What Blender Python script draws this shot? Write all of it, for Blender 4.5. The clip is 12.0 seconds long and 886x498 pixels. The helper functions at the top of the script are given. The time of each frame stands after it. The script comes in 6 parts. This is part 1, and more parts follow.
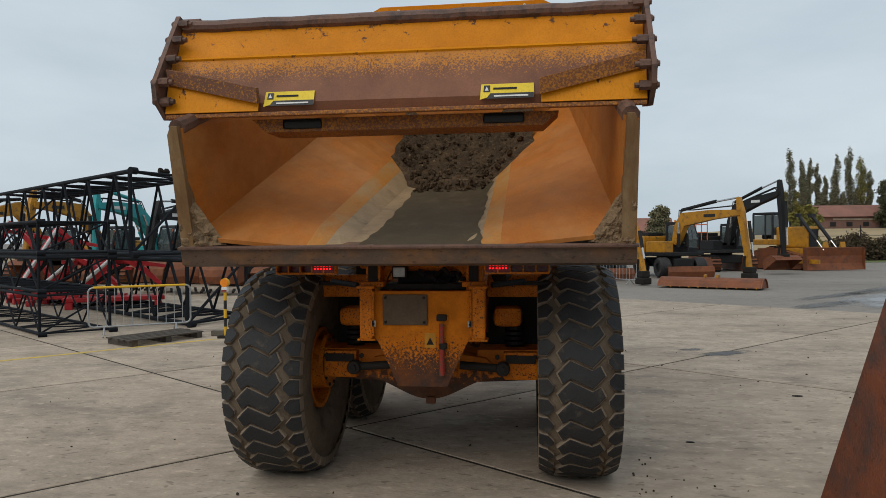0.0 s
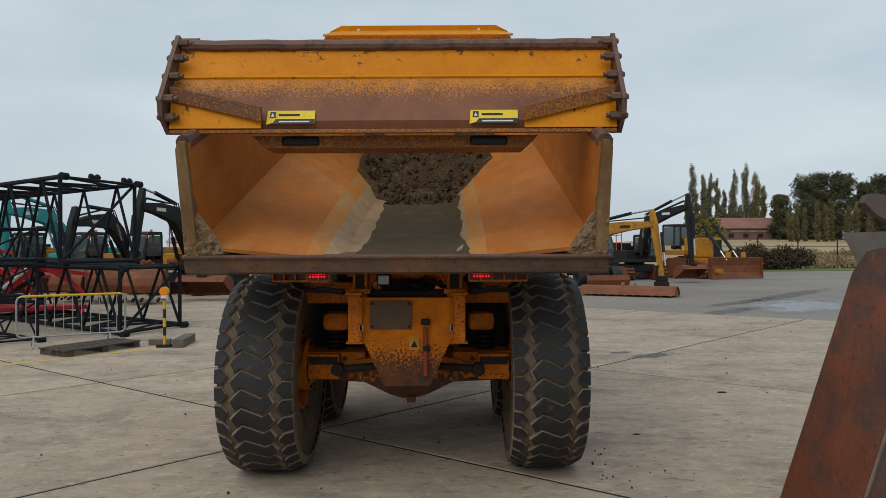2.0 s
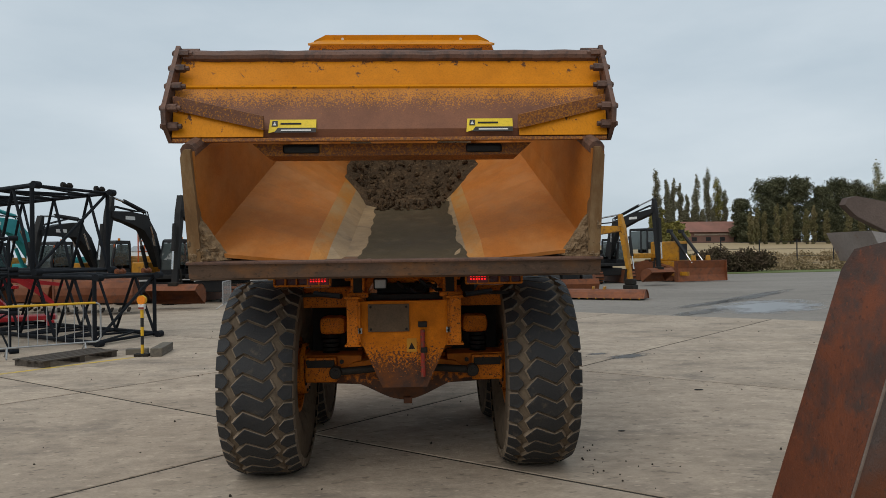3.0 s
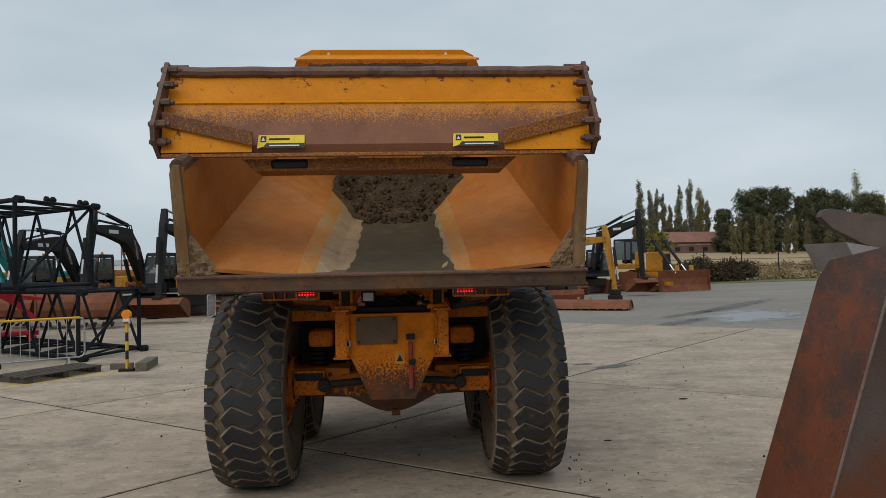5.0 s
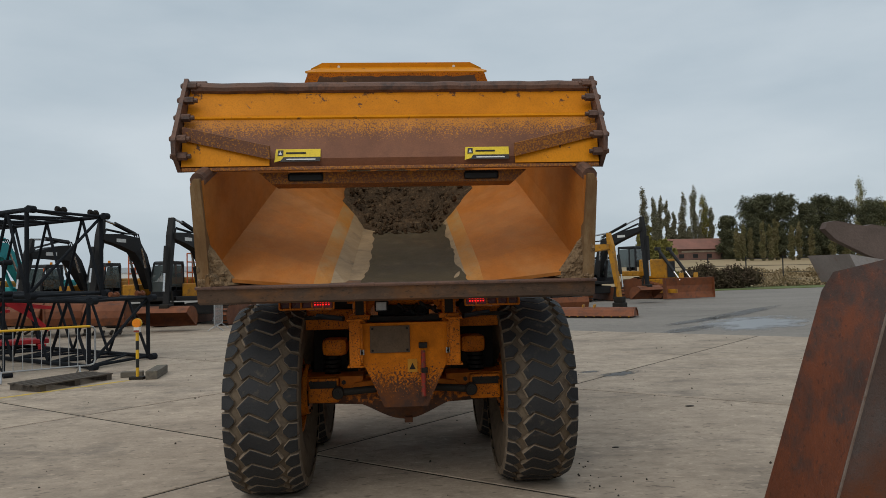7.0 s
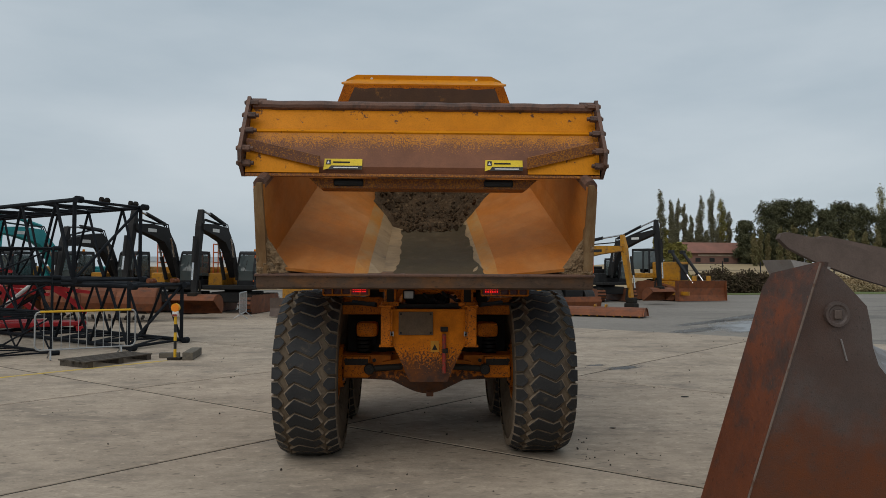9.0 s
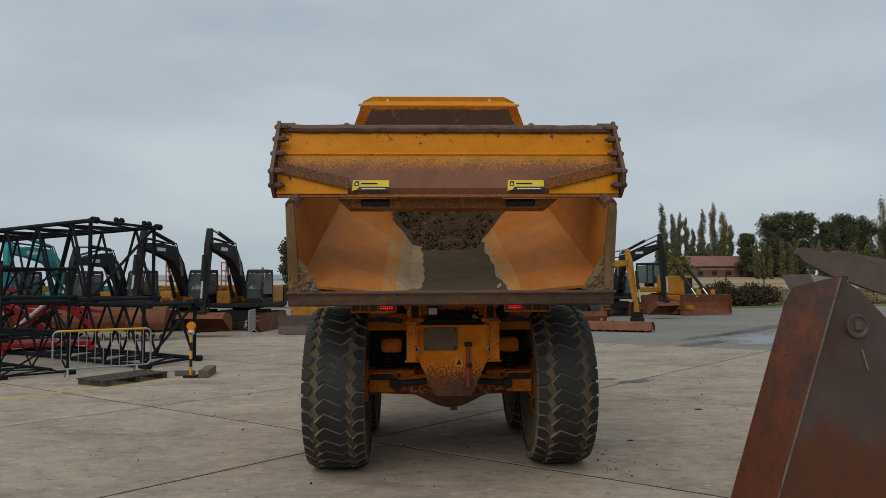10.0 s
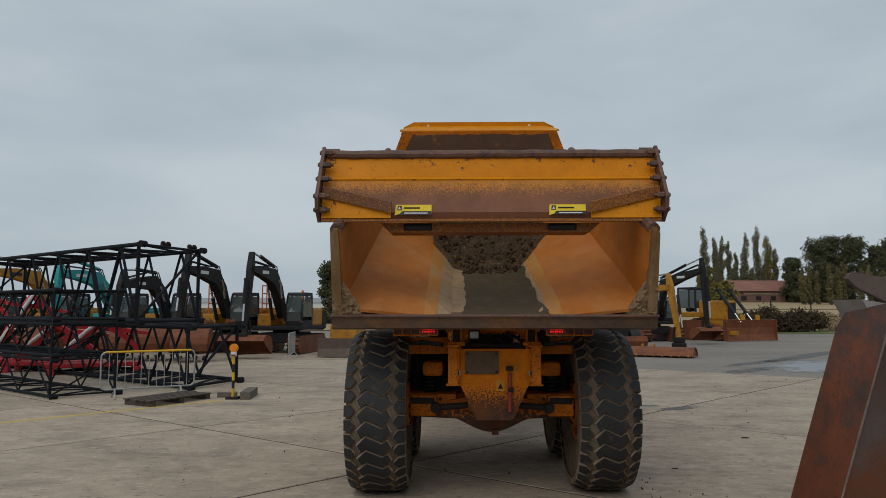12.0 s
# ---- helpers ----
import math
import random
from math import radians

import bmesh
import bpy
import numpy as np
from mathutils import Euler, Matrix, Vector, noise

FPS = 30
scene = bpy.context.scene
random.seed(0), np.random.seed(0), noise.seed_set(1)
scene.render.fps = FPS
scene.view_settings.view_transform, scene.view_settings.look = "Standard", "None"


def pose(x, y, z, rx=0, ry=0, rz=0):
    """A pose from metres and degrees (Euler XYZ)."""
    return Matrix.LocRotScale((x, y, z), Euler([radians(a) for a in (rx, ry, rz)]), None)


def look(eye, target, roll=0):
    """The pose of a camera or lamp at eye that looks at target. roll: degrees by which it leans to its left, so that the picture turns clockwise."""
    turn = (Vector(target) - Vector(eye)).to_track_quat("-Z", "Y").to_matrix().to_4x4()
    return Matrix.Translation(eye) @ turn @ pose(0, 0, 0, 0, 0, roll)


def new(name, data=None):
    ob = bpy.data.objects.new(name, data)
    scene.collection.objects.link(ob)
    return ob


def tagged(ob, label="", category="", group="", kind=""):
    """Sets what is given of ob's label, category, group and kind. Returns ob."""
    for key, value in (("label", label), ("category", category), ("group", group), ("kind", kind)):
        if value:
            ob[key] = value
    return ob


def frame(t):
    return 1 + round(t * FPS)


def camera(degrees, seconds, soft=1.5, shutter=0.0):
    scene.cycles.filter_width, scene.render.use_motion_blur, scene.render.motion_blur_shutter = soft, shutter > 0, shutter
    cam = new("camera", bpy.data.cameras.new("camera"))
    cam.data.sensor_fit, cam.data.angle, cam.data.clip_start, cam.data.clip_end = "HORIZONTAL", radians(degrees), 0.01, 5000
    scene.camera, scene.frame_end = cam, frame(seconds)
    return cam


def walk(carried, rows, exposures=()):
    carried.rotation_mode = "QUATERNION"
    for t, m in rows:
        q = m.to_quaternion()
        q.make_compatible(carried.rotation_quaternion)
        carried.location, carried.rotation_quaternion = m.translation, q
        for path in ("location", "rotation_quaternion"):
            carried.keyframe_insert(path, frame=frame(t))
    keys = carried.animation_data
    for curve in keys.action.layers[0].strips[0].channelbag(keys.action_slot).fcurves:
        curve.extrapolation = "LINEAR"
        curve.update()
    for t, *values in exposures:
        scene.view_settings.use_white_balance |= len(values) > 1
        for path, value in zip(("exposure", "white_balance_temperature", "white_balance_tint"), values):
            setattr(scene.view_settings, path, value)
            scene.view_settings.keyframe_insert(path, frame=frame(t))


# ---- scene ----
cam = camera(64.2, 12.0, soft=0.8)
PATH = [
    (0, (0.901, -6.315, 2.102), (0.652, -4.331, 2.075), -0.5),
    (0.5, (0.885, -6.513, 2.115), (0.633, -4.53, 2.087), -0.4),
    (1, (0.768, -6.642, 2.117), (0.524, -4.658, 2.099), -0.2),
    (1.5, (0.527, -6.735, 2.119), (0.398, -4.74, 2.111), -0.2),
    (2, (0.368, -6.837, 2.12), (0.356, -4.837, 2.116), -0.2),
    (2.5, (0.252, -7.008, 2.12), (0.284, -5.008, 2.121), -0.3),
    (3, (0.111, -7.022, 2.103), (0.192, -5.023, 2.116), -0.8),
    (3.5, (0.076, -7.048, 2.105), (0.188, -5.051, 2.124), -1.0),
    (5.5, (0.092, -7.101, 2.118), (0.216, -5.106, 2.174), -1.2),
    (6, (0.091, -7.102, 2.127), (0.213, -5.107, 2.193), -1.3),
    (6.5, (0.073, -7.136, 2.141), (0.191, -5.14, 2.212), -1.3),
    (7, (0.006, -7.24, 2.14), (0.12, -5.244, 2.206), -1.3),
    (7.5, (-0.023, -7.556, 2.129), (0.052, -5.558, 2.188), -0.4),
    (9.5, (-0.208, -8.402, 2.111), (-0.138, -6.405, 2.169), 0.3),
    (10, (-0.352, -8.494, 2.121), (-0.287, -6.497, 2.224), -0.3),
    (10.5, (-0.396, -8.521, 2.121), (-0.366, -6.526, 2.253), -0.3),
    (11, (-0.402, -8.535, 2.121), (-0.412, -6.541, 2.278), -0.1),
    (11.5, (-0.394, -8.532, 2.118), (-0.423, -6.539, 2.286), -0.1),
    (12, (-0.401, -8.543, 2.12), (-0.441, -6.551, 2.29), 0.0),
]
walk(cam, [(t, look(eye, target, roll)) for t, eye, target, roll in PATH], exposures=((0, 0.14), (6, 0.02), (12, -0.2)))

# ---- world, sun, exposure ----
world = bpy.data.worlds.new("overcast_sky")
scene.world = world
world.use_nodes = True
wn, wl = world.node_tree.nodes, world.node_tree.links
for n in list(wn):
    wn.remove(n)
w_out = wn.new("ShaderNodeOutputWorld")
w_bg = wn.new("ShaderNodeBackground")
w_sky = wn.new("ShaderNodeTexSky")
w_sky.sky_type = 'NISHITA'
w_sky.sun_disc = False
w_sky.sun_elevation = radians(38)
w_sky.sun_rotation = radians(200)
w_sky.dust_density = 4.0
w_sky.air_density = 1.0
w_tc = wn.new("ShaderNodeTexCoord")
w_map = wn.new("ShaderNodeMapping")
w_map.inputs["Scale"].default_value = (1.0, 1.0, 3.2)
w_noise = wn.new("ShaderNodeTexNoise")
w_noise.inputs["Scale"].default_value = 1.9
w_noise.inputs["Detail"].default_value = 6.0
w_noise.inputs["Roughness"].default_value = 0.52
w_ramp = wn.new("ShaderNodeValToRGB")
w_ramp.color_ramp.elements[0].position = 0.32
w_ramp.color_ramp.elements[0].color = (4.5, 5.35, 6.0, 1)
w_ramp.color_ramp.elements[1].position = 0.68
w_ramp.color_ramp.elements[1].color = (6.2, 6.9, 7.4, 1)
w_mix = wn.new("ShaderNodeMixRGB")
w_mix.inputs["Fac"].default_value = 0.9
wl.new(w_tc.outputs["Generated"], w_map.inputs["Vector"])
wl.new(w_map.outputs["Vector"], w_noise.inputs["Vector"])
wl.new(w_noise.outputs["Fac"], w_ramp.inputs["Fac"])
wl.new(w_sky.outputs["Color"], w_mix.inputs["Color1"])
wl.new(w_ramp.outputs["Color"], w_mix.inputs["Color2"])
wl.new(w_mix.outputs["Color"], w_bg.inputs["Color"])
w_bg.inputs["Strength"].default_value = 0.1
wl.new(w_bg.outputs["Background"], w_out.inputs["Surface"])

sun_data = bpy.data.lights.new("sun", 'SUN')
sun_data.energy = 1.2
sun_data.angle = radians(55)
sun_data.color = (1.0, 0.94, 0.85)
sun = new("sun", sun_data)
sun.matrix_world = look((-8, -14, 20), (0, 0, 0))

# ---- materials ----
def surf(name, c1, c2, scale=2.0, rough=0.6, metal=0.0, bump=0.15, fine=60.0, rough2=None, c3=None, cut=0.6, soft=0.06, patch=3.0, stretch=(1, 1, 1), rand=0.0, bumpdist=0.01, grad=None, mottle=0.0, spec=0.35, speck=0.0):
    """A worn surface: c1 and c2 mixed by broad noise and fine grain; c3 in patches past cut, which grad (axis, middle, slope) drifts along an axis."""
    m = bpy.data.materials.new(name)
    m.use_nodes = True
    ns, ls = m.node_tree.nodes, m.node_tree.links
    b = ns["Principled BSDF"]
    tc = ns.new("ShaderNodeTexCoord")
    mp = ns.new("ShaderNodeMapping")
    mp.inputs["Scale"].default_value = stretch
    info = ns.new("ShaderNodeObjectInfo")
    off = ns.new("ShaderNodeMath")
    off.operation = 'MULTIPLY'
    off.inputs[1].default_value = 37.0
    ls.new(info.outputs["Random"], off.inputs[0])
    ls.new(off.outputs[0], mp.inputs["Location"])
    ls.new(tc.outputs["Object"], mp.inputs["Vector"])

    def noise_node(s, d=5.0, r=0.6):
        n = ns.new("ShaderNodeTexNoise")
        n.inputs["Scale"].default_value = s
        n.inputs["Detail"].default_value = d
        n.inputs["Roughness"].default_value = r
        ls.new(mp.outputs["Vector"], n.inputs["Vector"])
        return n

    def ramp(src, lo, hi):
        r = ns.new("ShaderNodeMapRange")
        r.inputs["From Min"].default_value = lo
        r.inputs["From Max"].default_value = hi
        ls.new(src, r.inputs["Value"])
        return r.outputs["Result"]

    def mix(f, a, bb):
        x = ns.new("ShaderNodeMixRGB")
        if isinstance(f, float):
            x.inputs["Fac"].default_value = f
        else:
            ls.new(f, x.inputs["Fac"])
        for k, v in (("Color1", a), ("Color2", bb)):
            if isinstance(v, tuple):
                x.inputs[k].default_value = (*v, 1)
            else:
                ls.new(v, x.inputs[k])
        return x.outputs["Color"]
    n1, n2 = noise_node(scale), noise_node(fine, 3.0)
    col = mix(ramp(n1.outputs["Fac"], 0.33, 0.67), c1, c2)
    dark = tuple(v * 0.58 for v in c1)
    grain = ramp(n2.outputs["Fac"], 0.45, 0.8)
    sc = ns.new("ShaderNodeMath")
    sc.operation = 'MULTIPLY'
    sc.inputs[1].default_value = 0.6
    ls.new(grain, sc.inputs[0])
    col = mix(sc.outputs[0], col, dark)
    rg = ramp(n1.outputs["Fac"], 0.3, 0.7)
    if c3 is not None:
        n3 = noise_node(patch, 8.0, 0.68)
        src = n3.outputs["Fac"]
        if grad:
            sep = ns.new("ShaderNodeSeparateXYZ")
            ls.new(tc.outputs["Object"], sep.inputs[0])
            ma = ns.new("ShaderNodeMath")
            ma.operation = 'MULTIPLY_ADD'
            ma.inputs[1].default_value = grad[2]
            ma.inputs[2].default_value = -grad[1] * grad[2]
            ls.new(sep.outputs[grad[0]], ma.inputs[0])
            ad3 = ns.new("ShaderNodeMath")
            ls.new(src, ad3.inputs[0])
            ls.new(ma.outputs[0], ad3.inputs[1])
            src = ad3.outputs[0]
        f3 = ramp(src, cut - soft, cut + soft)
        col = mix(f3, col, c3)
    if mottle:
        n4 = noise_node(5.5, 6.0, 0.7)
        f4 = ramp(n4.outputs["Fac"], 0.4, 0.75)
        sm = ns.new("ShaderNodeMath")
        sm.operation = 'MULTIPLY'
        sm.inputs[1].default_value = mottle
        ls.new(f4, sm.inputs[0])
        col = mix(sm.outputs[0], col, tuple(v * 0.45 for v in c2))
    if speck:
        n5 = noise_node(speck, 2.0, 0.5)
        f5 = ramp(n5.outputs["Fac"], 0.64, 0.7)
        s5 = ns.new("ShaderNodeMath")
        s5.operation = 'MULTIPLY'
        s5.inputs[1].default_value = 0.6
        ls.new(f5, s5.inputs[0])
        col = mix(s5.outputs[0], col, tuple(v * 0.38 for v in c2))
        f6 = ramp(n5.outputs["Fac"], 0.36, 0.3)
        s6 = ns.new("ShaderNodeMath")
        s6.operation = 'MULTIPLY'
        s6.inputs[1].default_value = 0.35
        ls.new(f6, s6.inputs[0])
        col = mix(s6.outputs[0], col, tuple(min(0.9, v * 1.35) for v in c1))
    if rand:
        hv = ns.new("ShaderNodeHueSaturation")
        rr = ramp(info.outputs["Random"], 0.0, 1.0)
        mr = rr.node
        mr.inputs["To Min"].default_value = 1 - rand
        mr.inputs["To Max"].default_value = 1 + rand
        ls.new(rr, hv.inputs["Value"])
        ls.new(col, hv.inputs["Color"])
        col = hv.outputs["Color"]
    ls.new(col, b.inputs["Base Color"])
    r2 = ns.new("ShaderNodeMapRange")
    r2.inputs["To Min"].default_value = rough
    r2.inputs["To Max"].default_value = rough2 if rough2 is not None else min(1.0, rough + 0.15)
    ls.new(rg, r2.inputs["Value"])
    ls.new(r2.outputs["Result"], b.inputs["Roughness"])
    b.inputs["Metallic"].default_value = metal
    b.inputs["Specular IOR Level"].default_value = spec
    if bump:
        bp = ns.new("ShaderNodeBump")
        bp.inputs["Strength"].default_value = bump
        bp.inputs["Distance"].default_value = bumpdist
        ad = ns.new("ShaderNodeMath")
        ad.operation = 'ADD'
        ls.new(n1.outputs["Fac"], ad.inputs[0])
        ls.new(n2.outputs["Fac"], ad.inputs[1])
        ls.new(ad.outputs[0], bp.inputs["Height"])
        ls.new(bp.outputs["Normal"], b.inputs["Normal"])
    return m


def glow(name, colour, strength):
    m = bpy.data.materials.new(name)
    m.use_nodes = True
    b = m.node_tree.nodes["Principled BSDF"]
    b.inputs["Base Color"].default_value = (*colour, 1)
    b.inputs["Emission Color"].default_value = (*colour, 1)
    b.inputs["Emission Strength"].default_value = strength
    return m


def wet_film(name, colour, rough, most):
    """A thin water film in the given colour: glossy in the middle, fading out unevenly towards the rim."""
    m = bpy.data.materials.new(name)
    m.use_nodes = True
    ns, ls = m.node_tree.nodes, m.node_tree.links
    b = ns["Principled BSDF"]
    b.inputs["Base Color"].default_value = (*colour, 1)
    b.inputs["Roughness"].default_value = rough
    tc = ns.new("ShaderNodeTexCoord")
    ln = ns.new("ShaderNodeVectorMath")
    ln.operation = 'LENGTH'
    ls.new(tc.outputs["Object"], ln.inputs[0])
    nz = ns.new("ShaderNodeTexNoise")
    nz.inputs["Scale"].default_value = 2.6
    nz.inputs["Detail"].default_value = 7.0
    ls.new(tc.outputs["Object"], nz.inputs["Vector"])
    ad = ns.new("ShaderNodeMath")
    ad.operation = 'MULTIPLY_ADD'
    ad.inputs[1].default_value = 1.5
    ls.new(nz.outputs["Fac"], ad.inputs[0])
    ls.new(ln.outputs["Value"], ad.inputs[2])
    r = ns.new("ShaderNodeMapRange")
    r.inputs["From Min"].default_value = 1.65
    r.inputs["From Max"].default_value = 1.15
    r.inputs["To Max"].default_value = most
    ls.new(ad.outputs[0], r.inputs["Value"])
    ls.new(r.outputs["Result"], b.inputs["Alpha"])
    return m


def glass(name, colour, rough=0.08):
    m = bpy.data.materials.new(name)
    m.use_nodes = True
    b = m.node_tree.nodes["Principled BSDF"]
    b.inputs["Base Color"].default_value = (*colour, 1)
    b.inputs["Roughness"].default_value = rough
    b.inputs["Transmission Weight"].default_value = 0.5
    b.inputs["IOR"].default_value = 1.45
    return m


RUST = (0.075, 0.035, 0.022)
M_CONC = surf("concrete", (0.475, 0.388, 0.3), (0.355, 0.29, 0.225), 0.9, 0.72, 0, 0.6, 40, None, (0.2, 0.168, 0.138), 0.62, 0.1, 1.1, stretch=(0.6, 1.0, 1), rand=0.07, mottle=0.55, spec=0.22, speck=13.0)
M_JOINT = surf("joint_filler", (0.035, 0.03, 0.024), (0.07, 0.06, 0.05), 3, 0.95, spec=0.1)
M_ASPH = surf("asphalt_ground", (0.25, 0.224, 0.194), (0.198, 0.178, 0.156), 0.25, 0.75, 0, 0.5, 30, None, (0.12, 0.108, 0.097), 0.61, 0.06, 0.3, stretch=(0.5, 1.0, 1), mottle=0.4, speck=9.0)
# Pale blue base paints the sky's reflection into the wet patch.
M_WETSHEEN = wet_film("wet_film", (0.3, 0.315, 0.335), 0.32, 0.75)
M_OIL = wet_film("oily_film", (0.03, 0.027, 0.024), 0.4, 0.8)
M_DAMP = wet_film("damp_film", (0.075, 0.07, 0.065), 0.45, 0.7)
M_YPAINT = surf("road_paint", (0.6, 0.42, 0.05), (0.48, 0.35, 0.1), 4, 0.7, 0, 0.1, 50, None, (0.3, 0.27, 0.22), 0.6, 0.06, 6)
M_YEL = surf("yellow_paint", (0.68, 0.25, 0.003), (0.56, 0.2, 0.003), 1.6, 0.45, 0, 0.08, 70, 0.6, RUST, 0.64, 0.02, 13, stretch=(1, 1, 0.6), mottle=0.22, spec=0.17)
M_YELD = surf("dirty_yellow_paint", (0.68, 0.182, 0.001), (0.43, 0.112, 0.002), 3, 0.45, 0, 0.3, 70, 0.75, (0.03, 0.013, 0.007), 0.575, 0.045, 58, mottle=0.65, spec=0.22)
M_YELS = surf("dark_footed_yellow_paint", (0.68, 0.19, 0.001), (0.5, 0.135, 0.002), 2.2, 0.55, 0, 0.3, 70, 0.8, (0.05, 0.026, 0.019), 0.53, 0.06, 46, grad=(2, 1.22, -0.8), mottle=0.65, spec=0.2)
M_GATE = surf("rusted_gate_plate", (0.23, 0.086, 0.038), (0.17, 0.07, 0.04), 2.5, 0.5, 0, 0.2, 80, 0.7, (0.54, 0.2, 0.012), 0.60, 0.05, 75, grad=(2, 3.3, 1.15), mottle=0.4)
M_SPECK = surf("speckled_yellow_rust", (0.46, 0.18, 0.015), (0.36, 0.13, 0.02), 3, 0.55, 0, 0.25, 80, 0.75, (0.17, 0.065, 0.03), 0.48, 0.05, 62)
M_RAIL = surf("brown_steel", (0.115, 0.066, 0.05), (0.18, 0.095, 0.065), 2.5, 0.5, 0.1, 0.25, 70, 0.7, (0.06, 0.042, 0.038), 0.57, 0.08, 9, mottle=0.4, speck=35.0)
M_BODYIN = surf("worn_orange_plate", (0.48, 0.15, 0.016), (0.35, 0.115, 0.02), 1.3, 0.55, 0.0, 0.06, 60, 0.7, (0.42, 0.185, 0.06), 0.6, 0.16, 1.7, stretch=(1, 0.55, 1), mottle=0.38, spec=0.18)
M_BODYFOLD = surf("worn_yellow_plate", (0.46, 0.19, 0.022), (0.4, 0.145, 0.016), 2, 0.4, 0.05, 0.08, 60, 0.6, (0.36, 0.22, 0.09), 0.58, 0.1, 3, stretch=(1, 0.5, 1), mottle=0.2, spec=0.3)
M_POLISH = surf("polished_worn_steel", (0.39, 0.27, 0.145), (0.31, 0.21, 0.11), 2.2, 0.35, 0.15, 0.08, 60, 0.55, (0.17, 0.115, 0.065), 0.6, 0.08, 4, mottle=0.35)
M_TAG = surf("faded_white_sticker", (0.34, 0.33, 0.3), (0.26, 0.25, 0.22), 30, 0.6)
M_SEAM = surf("rubbed_weld_seam", (0.46, 0.25, 0.1), (0.36, 0.16, 0.05), 3, 0.5, 0, 0.2, 60, 0.65, mottle=0.3, spec=0.2)
M_WETMUD = surf("wet_muddy_floor", (0.06, 0.046, 0.026), (0.088, 0.066, 0.037), 1.4, 0.4, 0.0, 0.35, 40, 0.7, (0.12, 0.088, 0.05), 0.62, 0.07, 3.4, mottle=0.55, spec=0.09)
M_DEBRIS = surf("earth_debris", (0.115, 0.073, 0.041), (0.06, 0.042, 0.027), 4, 0.9, 0, 1.0, 28, None, (0.22, 0.145, 0.08), 0.63, 0.06, 9, bumpdist=0.06, mottle=0.7, spec=0.08)
M_POST = surf("mud_stained_post_steel", (0.22, 0.125, 0.055), (0.155, 0.085, 0.04), 3, 0.75, 0, 0.4, 60, None, (0.26, 0.175, 0.095), 0.55, 0.1, 5, stretch=(1, 1, 0.4), mottle=0.4, spec=0.15)
M_MUD = surf("dried_mud", (0.24, 0.155, 0.082), (0.17, 0.112, 0.064), 5, 0.9, 0, 0.9, 30, None, (0.1, 0.07, 0.045), 0.58, 0.08, 9, bumpdist=0.03)
M_LIP = surf("worn_lip_steel", (0.135, 0.085, 0.058), (0.1, 0.066, 0.048), 2.4, 0.4, 0.3, 0.15, 70, 0.65, (0.25, 0.11, 0.04), 0.58, 0.12, 3.5, stretch=(0.8, 1, 1.4), mottle=0.5, speck=26.0)
M_TYRE = surf("dusty_rubber", (0.02, 0.021, 0.0235), (0.033, 0.031, 0.03), 4.5, 0.5, 0, 0.45, 60, 0.75, (0.1, 0.077, 0.056), 0.66, 0.08, 9, mottle=0.3, spec=0.3)
M_TYREEDGE = surf("worn_brown_rubber_edge", (0.26, 0.2, 0.145), (0.16, 0.125, 0.09), 5, 0.85, 0, 0.4, 60, None, (0.17, 0.13, 0.09), 0.6, 0.1, 9, spec=0.1)
M_TYREMUD = surf("muddy_tyre_casing", (0.165, 0.125, 0.087), (0.11, 0.084, 0.06), 4, 0.9, 0, 0.4, 50, None, (0.06, 0.048, 0.04), 0.62, 0.1, 5, spec=0.1)
M_BLACK = surf("black_steel", (0.014, 0.015, 0.017), (0.024, 0.024, 0.026), 3, 0.5, 0.0, 0.1, 60, 0.7, (0.06, 0.045, 0.035), 0.7, 0.05, 5, spec=0.25)
M_LATT = surf("navy_black_lattice_paint", (0.006, 0.008, 0.011), (0.011, 0.013, 0.017), 2, 0.6, 0.0, 0.05, 50, 0.8, (0.05, 0.033, 0.028), 0.74, 0.05, 4, spec=0.15)
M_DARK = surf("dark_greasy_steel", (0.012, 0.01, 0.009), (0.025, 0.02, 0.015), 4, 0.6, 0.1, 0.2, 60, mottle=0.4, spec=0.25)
M_RUSTB = surf("deep_red_rust", (0.17, 0.042, 0.011), (0.1, 0.029, 0.012), 1.6, 0.36, 0.05, 0.28, 130, 0.6, (0.052, 0.03, 0.023), 0.56, 0.09, 6, stretch=(1, 1, 0.7), grad=(2, 1.3, 0.14), mottle=0.55, spec=0.45, speck=45.0)
M_RUSTS = surf("bare_rusting_steel", (0.066, 0.034, 0.024), (0.09, 0.07, 0.064), 1.7, 0.36, 0.1, 0.3, 110, 0.55, (0.115, 0.031, 0.008), 0.52, 0.13, 2.2, grad=(2, 1.2, -0.6), mottle=0.5, spec=0.4, speck=60.0)
M_GREYST = surf("grey_worn_steel", (0.27, 0.25, 0.245), (0.16, 0.14, 0.135), 1.8, 0.4, 0.5, 0.12, 80, 0.6, (0.14, 0.075, 0.045), 0.62, 0.08, 2.5)
M_FIN = surf("brown_grey_plate", (0.14, 0.1, 0.084), (0.105, 0.078, 0.066), 3.5, 0.6, 0.1, 0.25, 90, mottle=0.45)
M_RUSTF = surf("orange_rust_bucket", (0.24, 0.075, 0.026), (0.155, 0.052, 0.022), 1.2, 0.55, 0.1, 0.2, 50, None, (0.085, 0.04, 0.026), 0.6, 0.1, 3.0, mottle=0.4)
M_GALV = surf("galvanised_steel", (0.42, 0.43, 0.43), (0.33, 0.34, 0.35), 5, 0.4, 0.7, 0.05, 60)
M_BYEL = surf("barrier_yellow", (0.7, 0.42, 0.02), (0.6, 0.34, 0.02), 4, 0.5)
